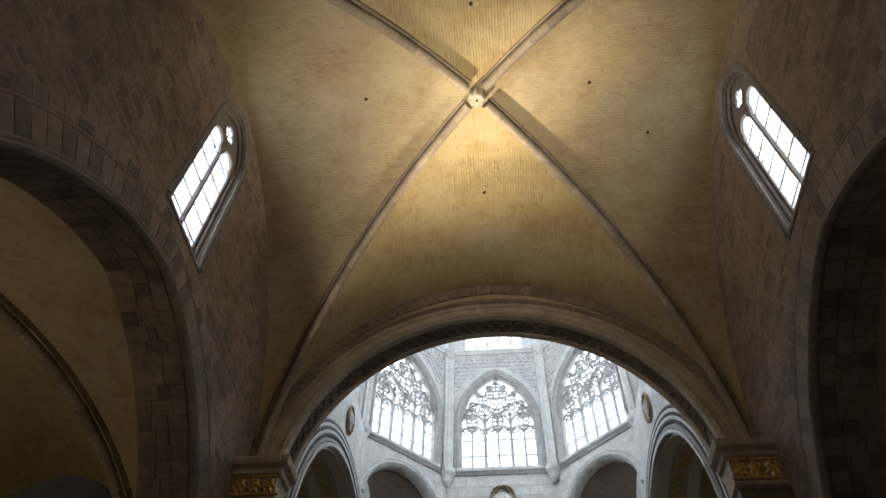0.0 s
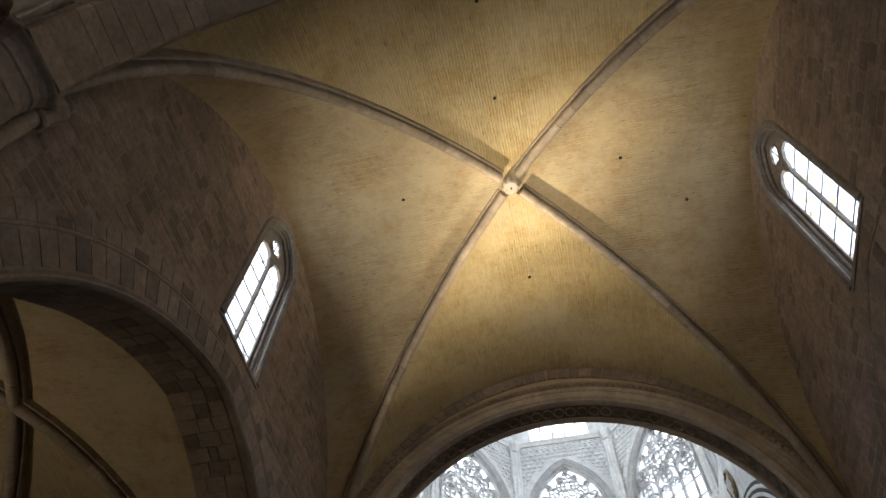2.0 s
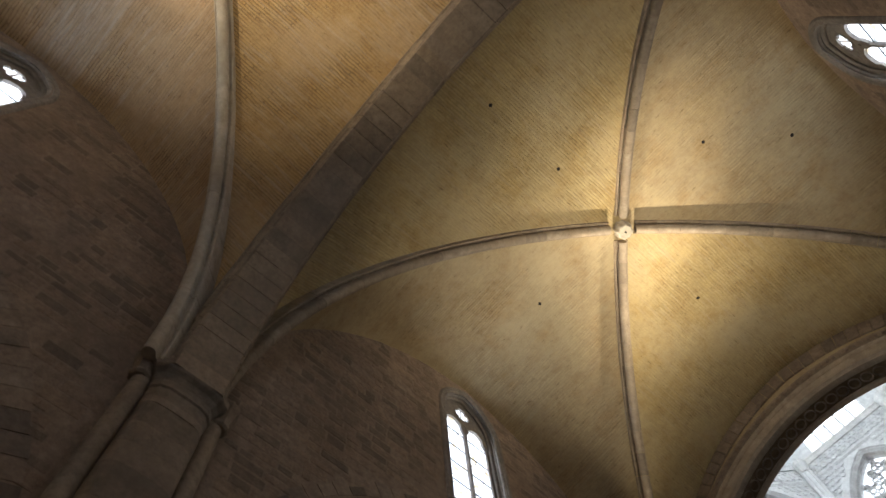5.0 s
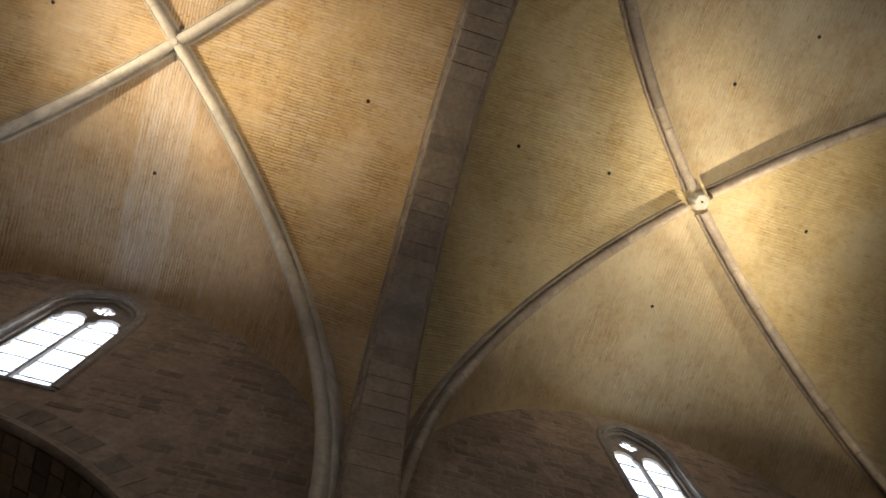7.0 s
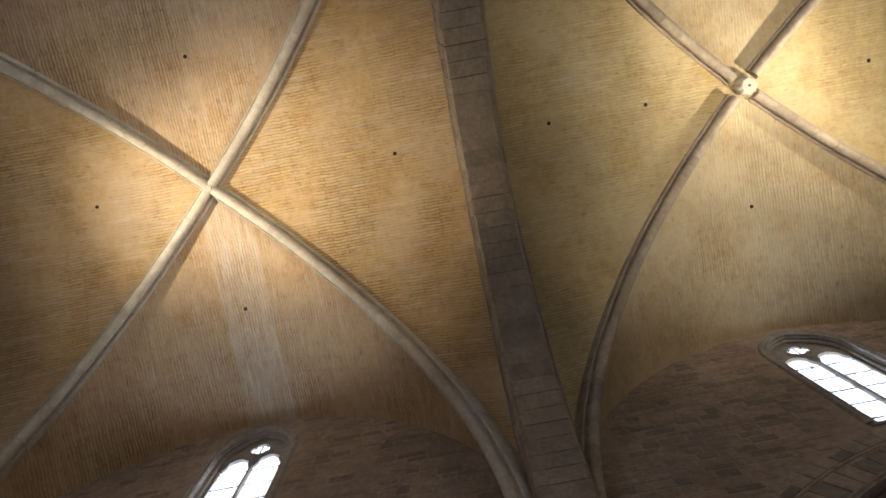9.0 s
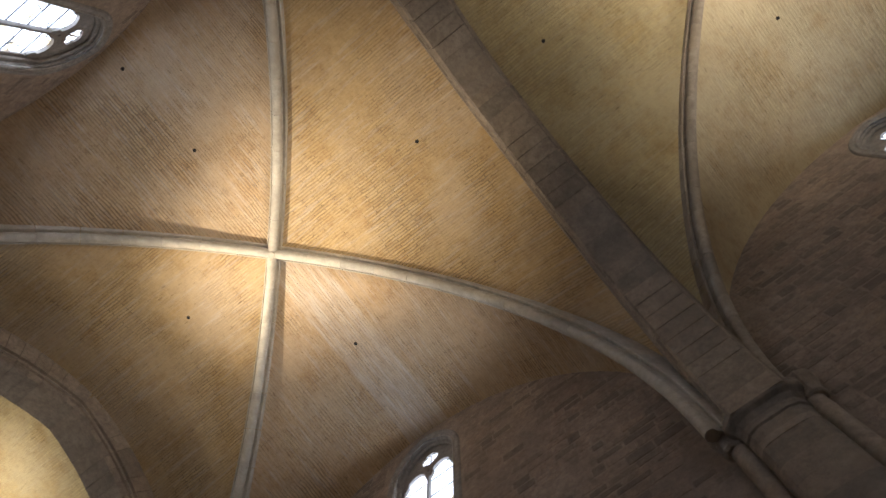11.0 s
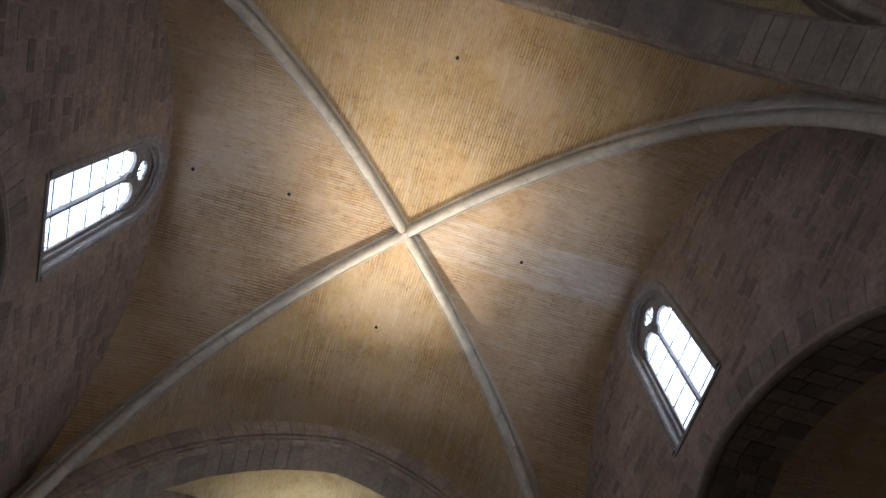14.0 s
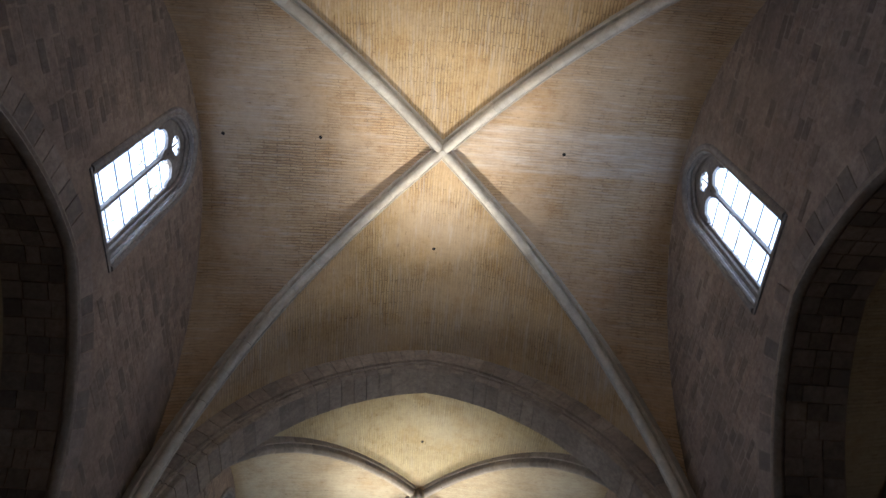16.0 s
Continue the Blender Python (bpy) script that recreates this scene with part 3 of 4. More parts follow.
# ---- arcade arches: face voussoirs and soffit blocks ----
def arcade(sx, c, half):
    arc = min(ARC_A, half - 1.1)
    top = (sx * W, c, 0)
    root = thing("arcade_arch", "pointed arcade arch of rough cut voussoirs between nave and aisle", "arch", "", "arcade arches", top)
    pts = [Vector((0, u, ARC_Z + h)) for u, h in pointed_curve(ARC_A, ARC_R) if abs(u) <= arc + 0.01]
    inward = Vector((0, 0, ARC_Z))
    side = Vector((-sx, 0, 0))
    prev = None
    for seg in along(pts, 0.34):
        t0, t1 = (seg[1] - seg[0]).normalized(), (seg[-1] - seg[-2]).normalized()
        seg[0], seg[-1] = seg[0] + t0 * 0.012, seg[-1] - t1 * 0.012
        tall = random.uniform(0.6, 0.68)
        bm = bmesh.new()
        loft(bm, swept(seg, side, [(0.006 + random.uniform(0, 0.012), -tall), (0.014, -0.12), (-0.1, -0.1), (-0.1, -tall)], inward))
        part("voussoir", bm, VOUSSOIR, root)
        if c == KEY_A:
            outer = random.uniform(0.92, 1.12)
            bm = bmesh.new()
            loft(bm, swept(seg, side, [(0.004 + random.uniform(0, 0.012), -outer), (0.01, -0.77), (-0.1, -0.75), (-0.1, -outer)], inward))
            part("outer_voussoir", bm, VOUSSOIR, root)
        cut = sorted([-0.14, -THICK + 0.02, random.uniform(-1.0, -0.75), random.uniform(-0.6, -0.4)])
        for a0, a1 in zip(cut, cut[1:]):
            bm = bmesh.new()
            d = random.uniform(0.012, 0.03)
            loft(bm, swept(seg, side, [(a0 + 0.01, -0.1), (a0 + 0.01, d), (a1 - 0.01, d), (a1 - 0.01, -0.1)], inward))
            part("soffit_block", bm, VOUSSOIR, root)
    bm = bmesh.new()
    loft(bm, swept(pts, side, [(0.05, -0.12), (0.07, -0.07), (0.05, -0.02), (0.07, 0.02), (0.02, 0.06), (-0.06, 0.07), (-0.1, 0.0), (-0.1, -0.12)], inward))
    part("edge_moulding", bm, BAND, root, smooth=True)
    if c != KEY_A:
        return
    bm = bmesh.new()
    loft(bm, swept(pts, side, [(-0.05, -0.755), (0.012, -0.75), (0.018, -0.72), (0.012, -0.69), (-0.05, -0.685)], inward))
    part("extrados_fillet", bm, MORTAR, root, "pale mortar fillet over the voussoirs")


for sx in (-1, 1):
    for c, half in ((KEY_A, HY_A), (KEY_B, HY_B), (KEY_C, HY_C)):
        arcade(sx, c, half)


# ---- responds with capitals ----
def column(bm, x, y, r, z0, z1, n=14):
    loft(bm, [[Vector((x + r * math.cos(a), y + r * math.sin(a), z)) for a in (math.tau * i / n for i in range(n))] for z in (z0, z1)])


def turned(bm, x, y, steps, n=16, flat=1.0):
    loft(bm, [[Vector((x + r * flat * math.cos(a), y + r * math.sin(a), z)) for a in (math.tau * i / n for i in range(n))] for z, r in steps])


def respond(sx, y):
    root = thing("respond", "clustered stone wall pier with worn carved capitals under the arches", "pier", "", "responds", (sx * W, y, 0))
    z = 0.0
    while z < 10.04:
        h = min(random.uniform(0.38, 0.62), 10.06 - z)
        k = random.uniform(-0.006, 0.006)
        bm = bmesh.new()
        loft(bm, [[Vector((sx * x, yy, zz)) for x, yy in ((0.02, -0.5 + k), (-0.28, -0.5 + k), (-0.37, -0.47), (-0.43, -0.41), (-0.465 + k, -0.3), (-0.475 + k, -0.12), (-0.475 + k, 0.12), (-0.465 + k, 0.3), (-0.43, 0.41), (-0.37, 0.47), (-0.28, 0.5 + k), (0.02, 0.5 + k))] for zz in (z + 0.0015, z + h - 0.0015)])
        part("pier_block", bm, BAND, root)
        z += h
    bm = bmesh.new()
    loft(bm, [[Vector((sx * x, yy, zz)) for x, yy in ((0.02, -0.5 - k), (-0.3 - k, -0.5 - k), (-0.42 - k, -0.4 - k * 0.6), (-0.47 - k, -0.25), (-0.47 - k, 0.25), (-0.42 - k, 0.4 + k * 0.6), (-0.3 - k, 0.5 + k), (0.02, 0.5 + k))]
              for zz, k in ((10.05, 0.0), (10.3, 0.005), (10.33, 0.03), (10.38, 0.03), (10.41, 0.01), (10.5, 0.02), (10.6, 0.07), (10.66, 0.13), (10.7, 0.15), (10.84, 0.15), (10.88, 0.11))])
    part("capital", bm, BAND, root)
    for s in (-1, 1):
        bm = bmesh.new()
        turned(bm, -0.14 * sx, s * 0.64, ((0, 0.15), (10.6, 0.15)), 14)
        part("shaft", bm, BAND, root, smooth=True)
        bm = bmesh.new()
        turned(bm, -0.18 * sx, s * 0.7, ((10.5, 0.14), (10.54, 0.175), (10.59, 0.175), (10.62, 0.155), (10.78, 0.185), (10.92, 0.24), (11.04, 0.25), (11.07, 0.22)), 8)
        part("small_capital", bm, BAND, root)


for sx in (-1, 1):
    for y in (ARCH_T, ARCH_S):
        respond(sx, y)


# ---- crossing arch ----
X_R, X_Z, BACK = 5.65, 11.2, 15.4


def round_curve(r, z, low, n=40):
    a0 = math.asin(max(-1, min(1, (low - z) / r)))
    return [(r * math.cos(a0 + (math.pi - 2 * a0) * i / n), z + r * math.sin(a0 + (math.pi - 2 * a0) * i / n)) for i in range(n + 1)]


def arched_wall(bm, put, half, opening, top, off, r, z, base=0.0, n=32):
    """A wall with a round opening; put(u, z) gives places."""
    us = [-half] + [r * math.sin(math.pi / 2 * k / n) for k in range(-n, n + 1)] + [half]
    for u0, u1 in zip(us, us[1:]):
        if abs(u0 + u1) / 2 > r:
            slab(bm, put(u0, base), put(u1, base), put(u1, top), put(u0, top), off)
        else:
            z0, z1 = (z + math.sqrt(max(0, r * r - u * u)) for u in (u0, u1))
            slab(bm, put(u0, z0), put(u1, z1), put(u1, top), put(u0, top), off)


bm = bmesh.new()
arched_wall(bm, lambda u, z: Vector((u, FRONT, z)), W, None, 19.6, Vector((0, BACK - FRONT, 0)), X_R, X_Z)
tagged(part("wall_crossing", bm, WEB_A), "wall above the round crossing arch", "wall", "", "structure")

arch = thing("crossing_arch", "round moulded crossing arch with a dentil band and coffered edge", "arch")
along_y = Vector((0, 1, 0))
mid_x = Vector((0, FRONT, X_Z))
for name, rad, prof, mat in (
        ("outer_lip", X_R + 0.66, ((-0.13, -0.03), (-0.16, 0.0), (-0.15, 0.05), (-0.11, 0.07), (-0.08, 0.11), (0.05, 0.11), (0.05, -0.03)), BAND),
        ("archivolt", X_R + 0.56, ((-0.04, -0.02), (-0.04, 0.12), (-0.07, 0.13), (-0.07, 0.2), (-0.045, 0.21), (-0.045, 0.4), (-0.02, 0.42), (0.05, 0.42), (0.05, -0.02)), ARCHIVOLT),
        ("inner_moulding", X_R + 0.15, ((-0.05, -0.02), (-0.1, 0.03), (-0.1, 0.09), (-0.04, 0.12), (-0.02, 0.16), (0.14, 0.19), (0.18, 0.17), (0.18, -0.02)), ARCHIVOLT),
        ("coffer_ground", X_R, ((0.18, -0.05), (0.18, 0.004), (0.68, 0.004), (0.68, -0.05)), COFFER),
        ("soffit_edge", X_R, ((0.68, -0.05), (0.68, 0.05), (0.72, 0.07), (0.85, 0.07), (0.85, -0.05)), ARCHIVOLT)):
    bm = bmesh.new()
    pts = [Vector((u, FRONT, z)) for u, z in round_curve(rad, X_Z, 11.3, 56)]
    loft(bm, swept(pts, along_y, prof, mid_x))
    part(name, bm, mat, arch, smooth=True)
bm0 = bmesh.new()
box(bm0, (-0.035, -0.09, -0.05), (0.035, 0.0, 0.05))
dentil = mesh_of(bm0, "dentil", BAND)
bm0 = bmesh.new()
loft(bm0, [[Vector((k * 0.168 * math.cos(q), k * 0.185 * math.sin(q), z)) for q in (math.tau * i / 12 for i in range(12))] for z, k in ((0.02, 1.0), (-0.035, 1.0), (-0.05, 0.92), (-0.035, 0.82), (0.0, 0.76))])
coffer = mesh_of(bm0, "coffer", VOUSSOIR, True)
for k in range(91):
    a = radians(8 + 164 * k / 90)
    for nm, me, r, y in (("dentil", dentil, X_R + 0.61, FRONT - 0.06),):
        ob = new(nm, me)
        ob.parent = arch
        ob.matrix_local = Matrix.Translation((r * math.cos(a), y, X_Z + r * math.sin(a))) @ Matrix.Rotation(math.pi / 2 - a, 4, "Y")
for k in range(46):
    a = radians(9 + 162 * k / 45)
    ob = new("coffer", coffer)
    ob.parent = arch
    r = X_R - 0.0
    ob.matrix_local = Matrix.Translation((r * math.cos(a), FRONT + 0.43, X_Z + r * math.sin(a))) @ Matrix.Rotation(math.pi / 2 - a, 4, "Y")
relieving = [Vector((u, FRONT, X_Z + h)) for u, h in pointed_curve(X_R + 0.68, 6.7)]
arch_of_blocks("relieving_arch", "pointed band of rough stone blocks above the crossing arch", "arch", relieving, along_y, [(-0.05, -0.44), (-0.07, -0.41), (-0.07, -0.03), (-0.05, 0.0), (0.08, 0.0), (0.08, -0.44)], Vector((0, FRONT, X_Z)), BAND, 0.34, 0.022)


def cornice_pier(sx):
    root = thing("crossing_pier", "dark marble pilaster with a gilded stepped capital", "pier", "", "crossing piers", (sx * 5.85, 14.2, 0))
    bm = bmesh.new()
    box(bm, (-0.5, -0.3, 0), (0.62, 0.4, 10.2))
    part("shaft", bm, MARBLE, root)
    rings = []
    for z, k in ((10.2, 0.0), (10.26, 0.08), (10.34, 0.08), (10.4, 0.02), (10.95, 0.02), (11.0, 0.1), (11.1, 0.12), (11.2, 0.24), (11.32, 0.27), (11.38, 0.27), (11.42, 0.2)):
        rings.append([Vector((x, y, z)) for x, y in ((-0.5 - k, -0.3 - k), (0.64, -0.3 - k), (0.64, 0.4), (-0.5 - k, 0.4))] if sx > 0 else [Vector((-x, y, z)) for x, y in ((-0.5 - k, -0.3 - k), (0.64, -0.3 - k), (0.64, 0.4), (-0.5 - k, 0.4))])
    bm = bmesh.new()
    loft(bm, rings)
    part("cornice", bm, ARCHIVOLT, root)
    for k in range(3):
        bm = bmesh.new()
        cx = -sx * (0.32 - 0.36 * k)
        loft(bm, [[Vector((cx + q * (1 + 0.22 * math.cos(7 * a)) * math.cos(a), y, 10.68 + q * 1.25 * (1 + 0.22 * math.cos(7 * a)) * math.sin(a))) for a in (math.tau * i / 42 for i in range(42))] for y, q in ((-0.3, 0.15), (-0.36, 0.16), (-0.4, 0.11), (-0.36, 0.07), (-0.41, 0.045), (-0.42, 0.01))])
        part("gilded_rosette", bm, GOLD, root, smooth=True)
    bm = bmesh.new()
    box(bm, (-0.58, -0.385, 10.42), (0.62, -0.32, 10.47))
    box(bm, (-0.58, -0.385, 10.9), (0.62, -0.32, 10.94))
    part("gilded_fillet", bm, GOLD, root)


cornice_pier(-1), cornice_pier(1)

# ---- crossing square below the lantern ----
CY, AP = 22.3, 6.35     # middle and apothem of the lantern
Z_CORN, Z_SILL, Z_SPR, Z_FR = 20.6, 20.9, 23.4, 27.55


def side_arch(name, label, m, radius=5.72, crown=16.5):
    """One great arch under the lantern, with striped mouldings and a gilded chain on its soffit; m lays it out."""
    root = thing(name, label, "arch", "", "great arches")
    root.matrix_world = m
    z = crown - radius
    bm = bmesh.new()
    arched_wall(bm, lambda u, h: Vector((u, 0, h)), 6.8, None, Z_CORN - 0.4, Vector((0, 1.6, 0)), radius, z)
    part("wall", bm, PALE, root)
    mid = Vector((0, 0, z))
    for k, (rad, dep, mat) in enumerate(((1.02, 0.12, PALE), (0.9, 0.13, BLACK), (0.78, 0.14, PALE), (0.66, 0.15, BLACK), (0.54, 0.16, PALE), (0.42, 0.17, BLACK), (0.26, 0.16, GREY), (0.1, 0.2, PALE))):
        bm = bmesh.new()
        pts = [Vector((u, 0, h)) for u, h in round_curve(radius + rad, z, 8, 40)]
        loft(bm, swept(pts, along_y, [(0.02, -0.06), (-dep, -0.06), (-dep - 0.02, 0.0), (-dep, 0.06), (0.02, 0.06)], mid))
        part("moulding", bm, mat, root, smooth=True)
    for y0, y1, mat in ((0.0, 0.45, PLASTER), (0.45, 1.15, GREY), (1.15, 1.6, PLASTER)):
        bm = bmesh.new()
        pts = [Vector((u, 0, h)) for u, h in round_curve(radius, z, 8, 40)]
        loft(bm, swept(pts, along_y, [(y0, -0.02), (y0, 0.05), (y1, 0.05), (y1, -0.02)], mid))
        part("soffit_band", bm, mat, root)
    for k in range(27):
        a = radians(6 + 168 * k / 26)
        bm = bmesh.new()
        loft(bm, [[Vector((radius - 0.06 - dd, 0.8 + rr * 1.0 * math.sin(q), rr * math.cos(q))) for rr, dd in ((0.18, 0.0), (0.24, 0.03), (0.3, 0.0), (0.24, -0.02))] for q in (math.tau * i / 14 for i in range(15))], False)
        bmesh.ops.create_icosphere(bm, subdivisions=1, radius=0.1, matrix=pose(radius - 0.05, 0.8, 0))
        bmesh.ops.transform(bm, matrix=Matrix.Translation((0, 0, z)) @ Matrix.Rotation(-a, 4, "Y"), verts=bm.verts)
        part("gilded_link", bm, GOLD, root, smooth=True)
    return root


side_arch("transept_arch", "great round transept arch with striped mouldings and gilded links", pose(-5.95, CY, 0, 0, 0, 90))
side_arch("transept_arch", "great round transept arch with striped mouldings and gilded links", pose(5.95, CY, 0, 0, 0, -90))
side_arch("chancel_arch", "great round chancel arch of pale stone", pose(0, CY + AP + 0.1, 0, 0, 0, 0))
for nm, a, b in (("wall_transept_west", (-15.0, 14, 0), (-14.2, 31, 20)), ("wall_transept_east", (14.2, 14, 0), (15.0, 31, 20)), ("wall_chancel", (-15, 38, 0), (15, 39, 20))):
    bm = bmesh.new()
    box(bm, a, b)
    tagged(part(nm, bm, WALL), "dim stone wall beyond the crossing", "wall", "", "structure")
for nm, a, b in (("ceiling_transept_west", (-15, 15, 18.6), (-7.9, 31, 19.0)), ("ceiling_transept_east", (7.9, 15, 18.6), (15, 31, 19.0)), ("ceiling_chancel", (-15, 30.2, 18.6), (15, 39, 19.0))):
    bm = bmesh.new()
    box(bm, a, b)
    tagged(part(nm, bm, WEB_A), "plain brick vault beyond the crossing", "ceiling", "", "structure")


# ---- lantern ----
HALF = AP * math.tan(math.pi / 8)


def tracery_ring(bm, x, z, r, w=0.047, d=0.07, n=14):
    loft(bm, [[Vector((x + q * math.cos(a), y, z + q * math.sin(a))) for q, y in ((r - w, -d), (r, -d - 0.02), (r, d), (r - w, d))] for a in (math.tau * i / n for i in range(n + 1))], False)


def foil(bm, x, z, r, lobes, turn=0.0):
    tracery_ring(bm, x, z, r)
    for k in range(lobes):
        a = turn + math.tau * k / lobes
        rr = r * (0.47 if lobes == 3 else 0.42)
        tracery_ring(bm, x + (r - rr) * math.cos(a) * 0.98, z + (r - rr) * math.sin(a) * 0.98, rr, 0.034, 0.05, 10)


def lantern_side(k):
    """One side of the octagon: wall, great traceried window, cornice, frieze and upper lights."""
    ang = k * 45
    m = Matrix.Translation((0, CY, 0)) @ pose(0, 0, 0, 0, 0, ang) @ Matrix.Translation((0, AP, 0))
    root = thing("wall_lantern_%d" % (k + 1), "pale stone side of the lantern with a tall traceried window", "wall", "structure", "sides of the lantern")
    root.matrix_world = m
    a, r = 2.02, 3.75
    rise = pointed(a, r, 0, 0)
    low = 19.2 if k in (3, 4, 5) else Z_CORN - 1.8
    n = 14
    us = [-HALF - 0.12] + [a * math.sin(math.pi / 2 * j / n) for j in range(-n, n + 1)] + [HALF + 0.12]
    diag = k in (1, 7)
    sq_r, sq_z = 2.0, 17.75
    bm = bmesh.new()
    off = Vector((0, 0.7, 0))
    for u0, u1 in zip(us, us[1:]):
        def low_at(u):
            return max(low - 1.6, sq_z + math.sqrt(max(0, sq_r ** 2 - u * u))) if diag else low
        b0, b1 = low_at(u0), low_at(u1)
        if abs(u0 + u1) / 2 > a:
            slab(bm, (u0, 0, b0), (u1, 0, b1), (u1, 0, 28.85), (u0, 0, 28.85), off)
        else:
            slab(bm, (u0, 0, b0), (u1, 0, b1), (u1, 0, Z_SILL), (u0, 0, Z_SILL), off)
            slab(bm, (u0, 0, pointed(a, r, Z_SPR + 0.3, u0)), (u1, 0, pointed(a, r, Z_SPR + 0.3, u1)), (u1, 0, 28.85), (u0, 0, 28.85), off)
    for u0, u1 in ((-HALF - 0.12, -1.7), (1.7, HALF + 0.12)):
        box(bm, (u0, 0, 28.85), (u1, 0.7, 34.4))
    box(bm, (-HALF - 0.12, 0, 33.2), (HALF + 0.12, 0.7, 36))
    bmesh.ops.remove_doubles(bm, verts=bm.verts, dist=1e-4)
    part("wall", bm, PALE, root)
    rng = random.Random(k)
    for row in range(3):
        x, z0 = -HALF + 0.1, Z_CORN - 1.75 + row * 0.52
        if k in (3, 4, 5):
            break
        while x < HALF - 0.3:
            wd = min(rng.uniform(0.5, 1.0), HALF - 0.1 - x)
            if not diag or z0 > sq_z + math.sqrt(max(0, (sq_r + 0.5) ** 2 - min(abs(x), abs(x + wd)) ** 2)) or min(abs(x), abs(x + wd)) > sq_r + 0.4:
                bm = bmesh.new()
                loft(bm, [[Vector((a, y, c)) for a, c in ((x + e, z0 + e), (x + wd - e, z0 + e), (x + wd - e, z0 + 0.52 - e), (x + e, z0 + 0.52 - e))] for y, e in ((0.01, 0.008), (-0.02, 0.02))])
                part("stone_block", bm, PALE, root)
            x += wd
    win = part("window", bmesh.new(), PALE, root, "tall six-light window with flowing tracery")
    bm = bmesh.new()
    arc = [Vector((a, 0, Z_SILL))] + [Vector((u, 0, Z_SPR + 0.3 + h)) for u, h in pointed_curve(a, r, 14)] + [Vector((-a, 0, Z_SILL))]
    loft(bm, swept(arc, along_y, [(0.0, -0.28), (-0.08, -0.24), (-0.04, -0.16), (-0.1, -0.1), (-0.05, -0.03), (-0.02, 0.04), (0.12, 0.07), (0.16, 0.12), (0.4, 0.14), (0.4, -0.28)], Vector((0, 0, Z_SPR))))
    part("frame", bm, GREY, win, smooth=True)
    bm = bmesh.new()
    box(bm, (-a - 0.1, -0.12, Z_SILL - 0.2), (a + 0.1, 0.5, Z_SILL))
    part("sill", bm, PALE, win)
    gy = 0.36
    for j in range(1, 6):
        x = -a + 2 * a * j / 6
        w = 0.075 if j in (2, 4) else 0.05
        top = Z_SPR + (1.1 if j in (2, 4) else 0.35)
        bm = bmesh.new()
        loft(bm, [[Vector((x + p * w, gy + q, z)) for p, q in ((-1, 0.02), (-0.6, -0.1), (0.6, -0.1), (1, 0.02), (1, 0.1), (-1, 0.1))] for z in (Z_SILL, top)])
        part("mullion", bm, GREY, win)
    for x0, x1, y0, lab in ((-a, a, 0, "tracery"),):
        bm = bmesh.new()
        for j in range(6):
            x = -a + 2 * a * (j + 0.5) / 6
            pts = [Vector((x + u, 0, Z_SPR - 0.25 + h)) for u, h in pointed_curve(a / 6, a / 6 * 1.3, 5)]
            loft(bm, swept(pts, along_y, [(-0.08, -0.05), (-0.08, 0.03), (0.08, 0.03), (0.08, -0.05)], Vector((x, 0, Z_SPR - 0.25))))
            tracery_ring(bm, x - 0.13, Z_SPR - 0.1, 0.13, 0.035, 0.05, 8)
            tracery_ring(bm, x + 0.13, Z_SPR - 0.1, 0.13, 0.035, 0.05, 8)
        for j in range(3):
            x = -a + 2 * a * (j + 0.5) / 3
            foil(bm, x, Z_SPR + 0.55, 0.36, 4, math.pi / 4)
            pts = [Vector((x + u, 0, Z_SPR + 0.2 + h)) for u, h in pointed_curve(a / 3, a / 3 * 1.35, 7)]
            loft(bm, swept(pts, along_y, [(-0.09, -0.05), (-0.09, 0.04), (0.09, 0.04), (0.09, -0.05)], Vector((x, 0, Z_SPR + 0.2))))
        for x, z, rr, lobes in ((0, 1.02, 0.3, 3), (0.68, 1.28, 0.36, 4), (1.34, 1.02, 0.32, 4), (1.72, 0.95, 0.16, 3), (0, 1.72, 0.42, 4), (0.74, 1.98, 0.33, 4), (1.28, 1.62, 0.26, 3), (0.36, 2.36, 0.28, 4), (0, 2.86, 0.3, 4), (0.98, 2.36, 0.18, 3), (0.42, 2.84, 0.16, 3), (0, 3.32, 0.16, 3), (1.62, 1.32, 0.14, 3)):
            for sx in ((-1, 1) if x else (1,)):
                foil(bm, sx * x, Z_SPR + z, rr, lobes, math.pi / 2 if lobes == 3 else math.pi / 4)
        for s in (-1, 1):
            pts = [Vector((s * a * 0.5 + u, 0, Z_SPR + 0.2 + h)) for u, h in pointed_curve(a / 2, a * 0.85, 9)]
            loft(bm, swept(pts, along_y, [(-0.09, -0.05), (-0.09, 0.03), (0.09, 0.03), (0.09, -0.05)], Vector((s * a * 0.5, 0, Z_SPR + 0.2))))
        bmesh.ops.translate(bm, verts=bm.verts, vec=(0, gy, 0))
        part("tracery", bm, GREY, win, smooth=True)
    levels = [Z_SILL, Z_SILL + 0.95, Z_SILL + 1.9, Z_SPR - 0.15, Z_SPR + 4]
    for j in range(6):
        x0, x1 = -a + 2 * a * j / 6, -a + 2 * a * (j + 1) / 6
        for z0, z1 in zip(levels, levels[1:]):
            h0, h1 = (min(z1, pointed(a, r, Z_SPR + 0.3, u)) for u in (x0, x1))
            bm = bmesh.new()
            bm.faces.new([bm.verts.new(p) for p in ((x0, gy + 0.05, z0), (x1, gy + 0.05, z0), (x1, gy + 0.05, h1), (x0, gy + 0.05, h0))])
            ob = part("pane", bm, CLEAR, win)
            ob.visible_shadow = False
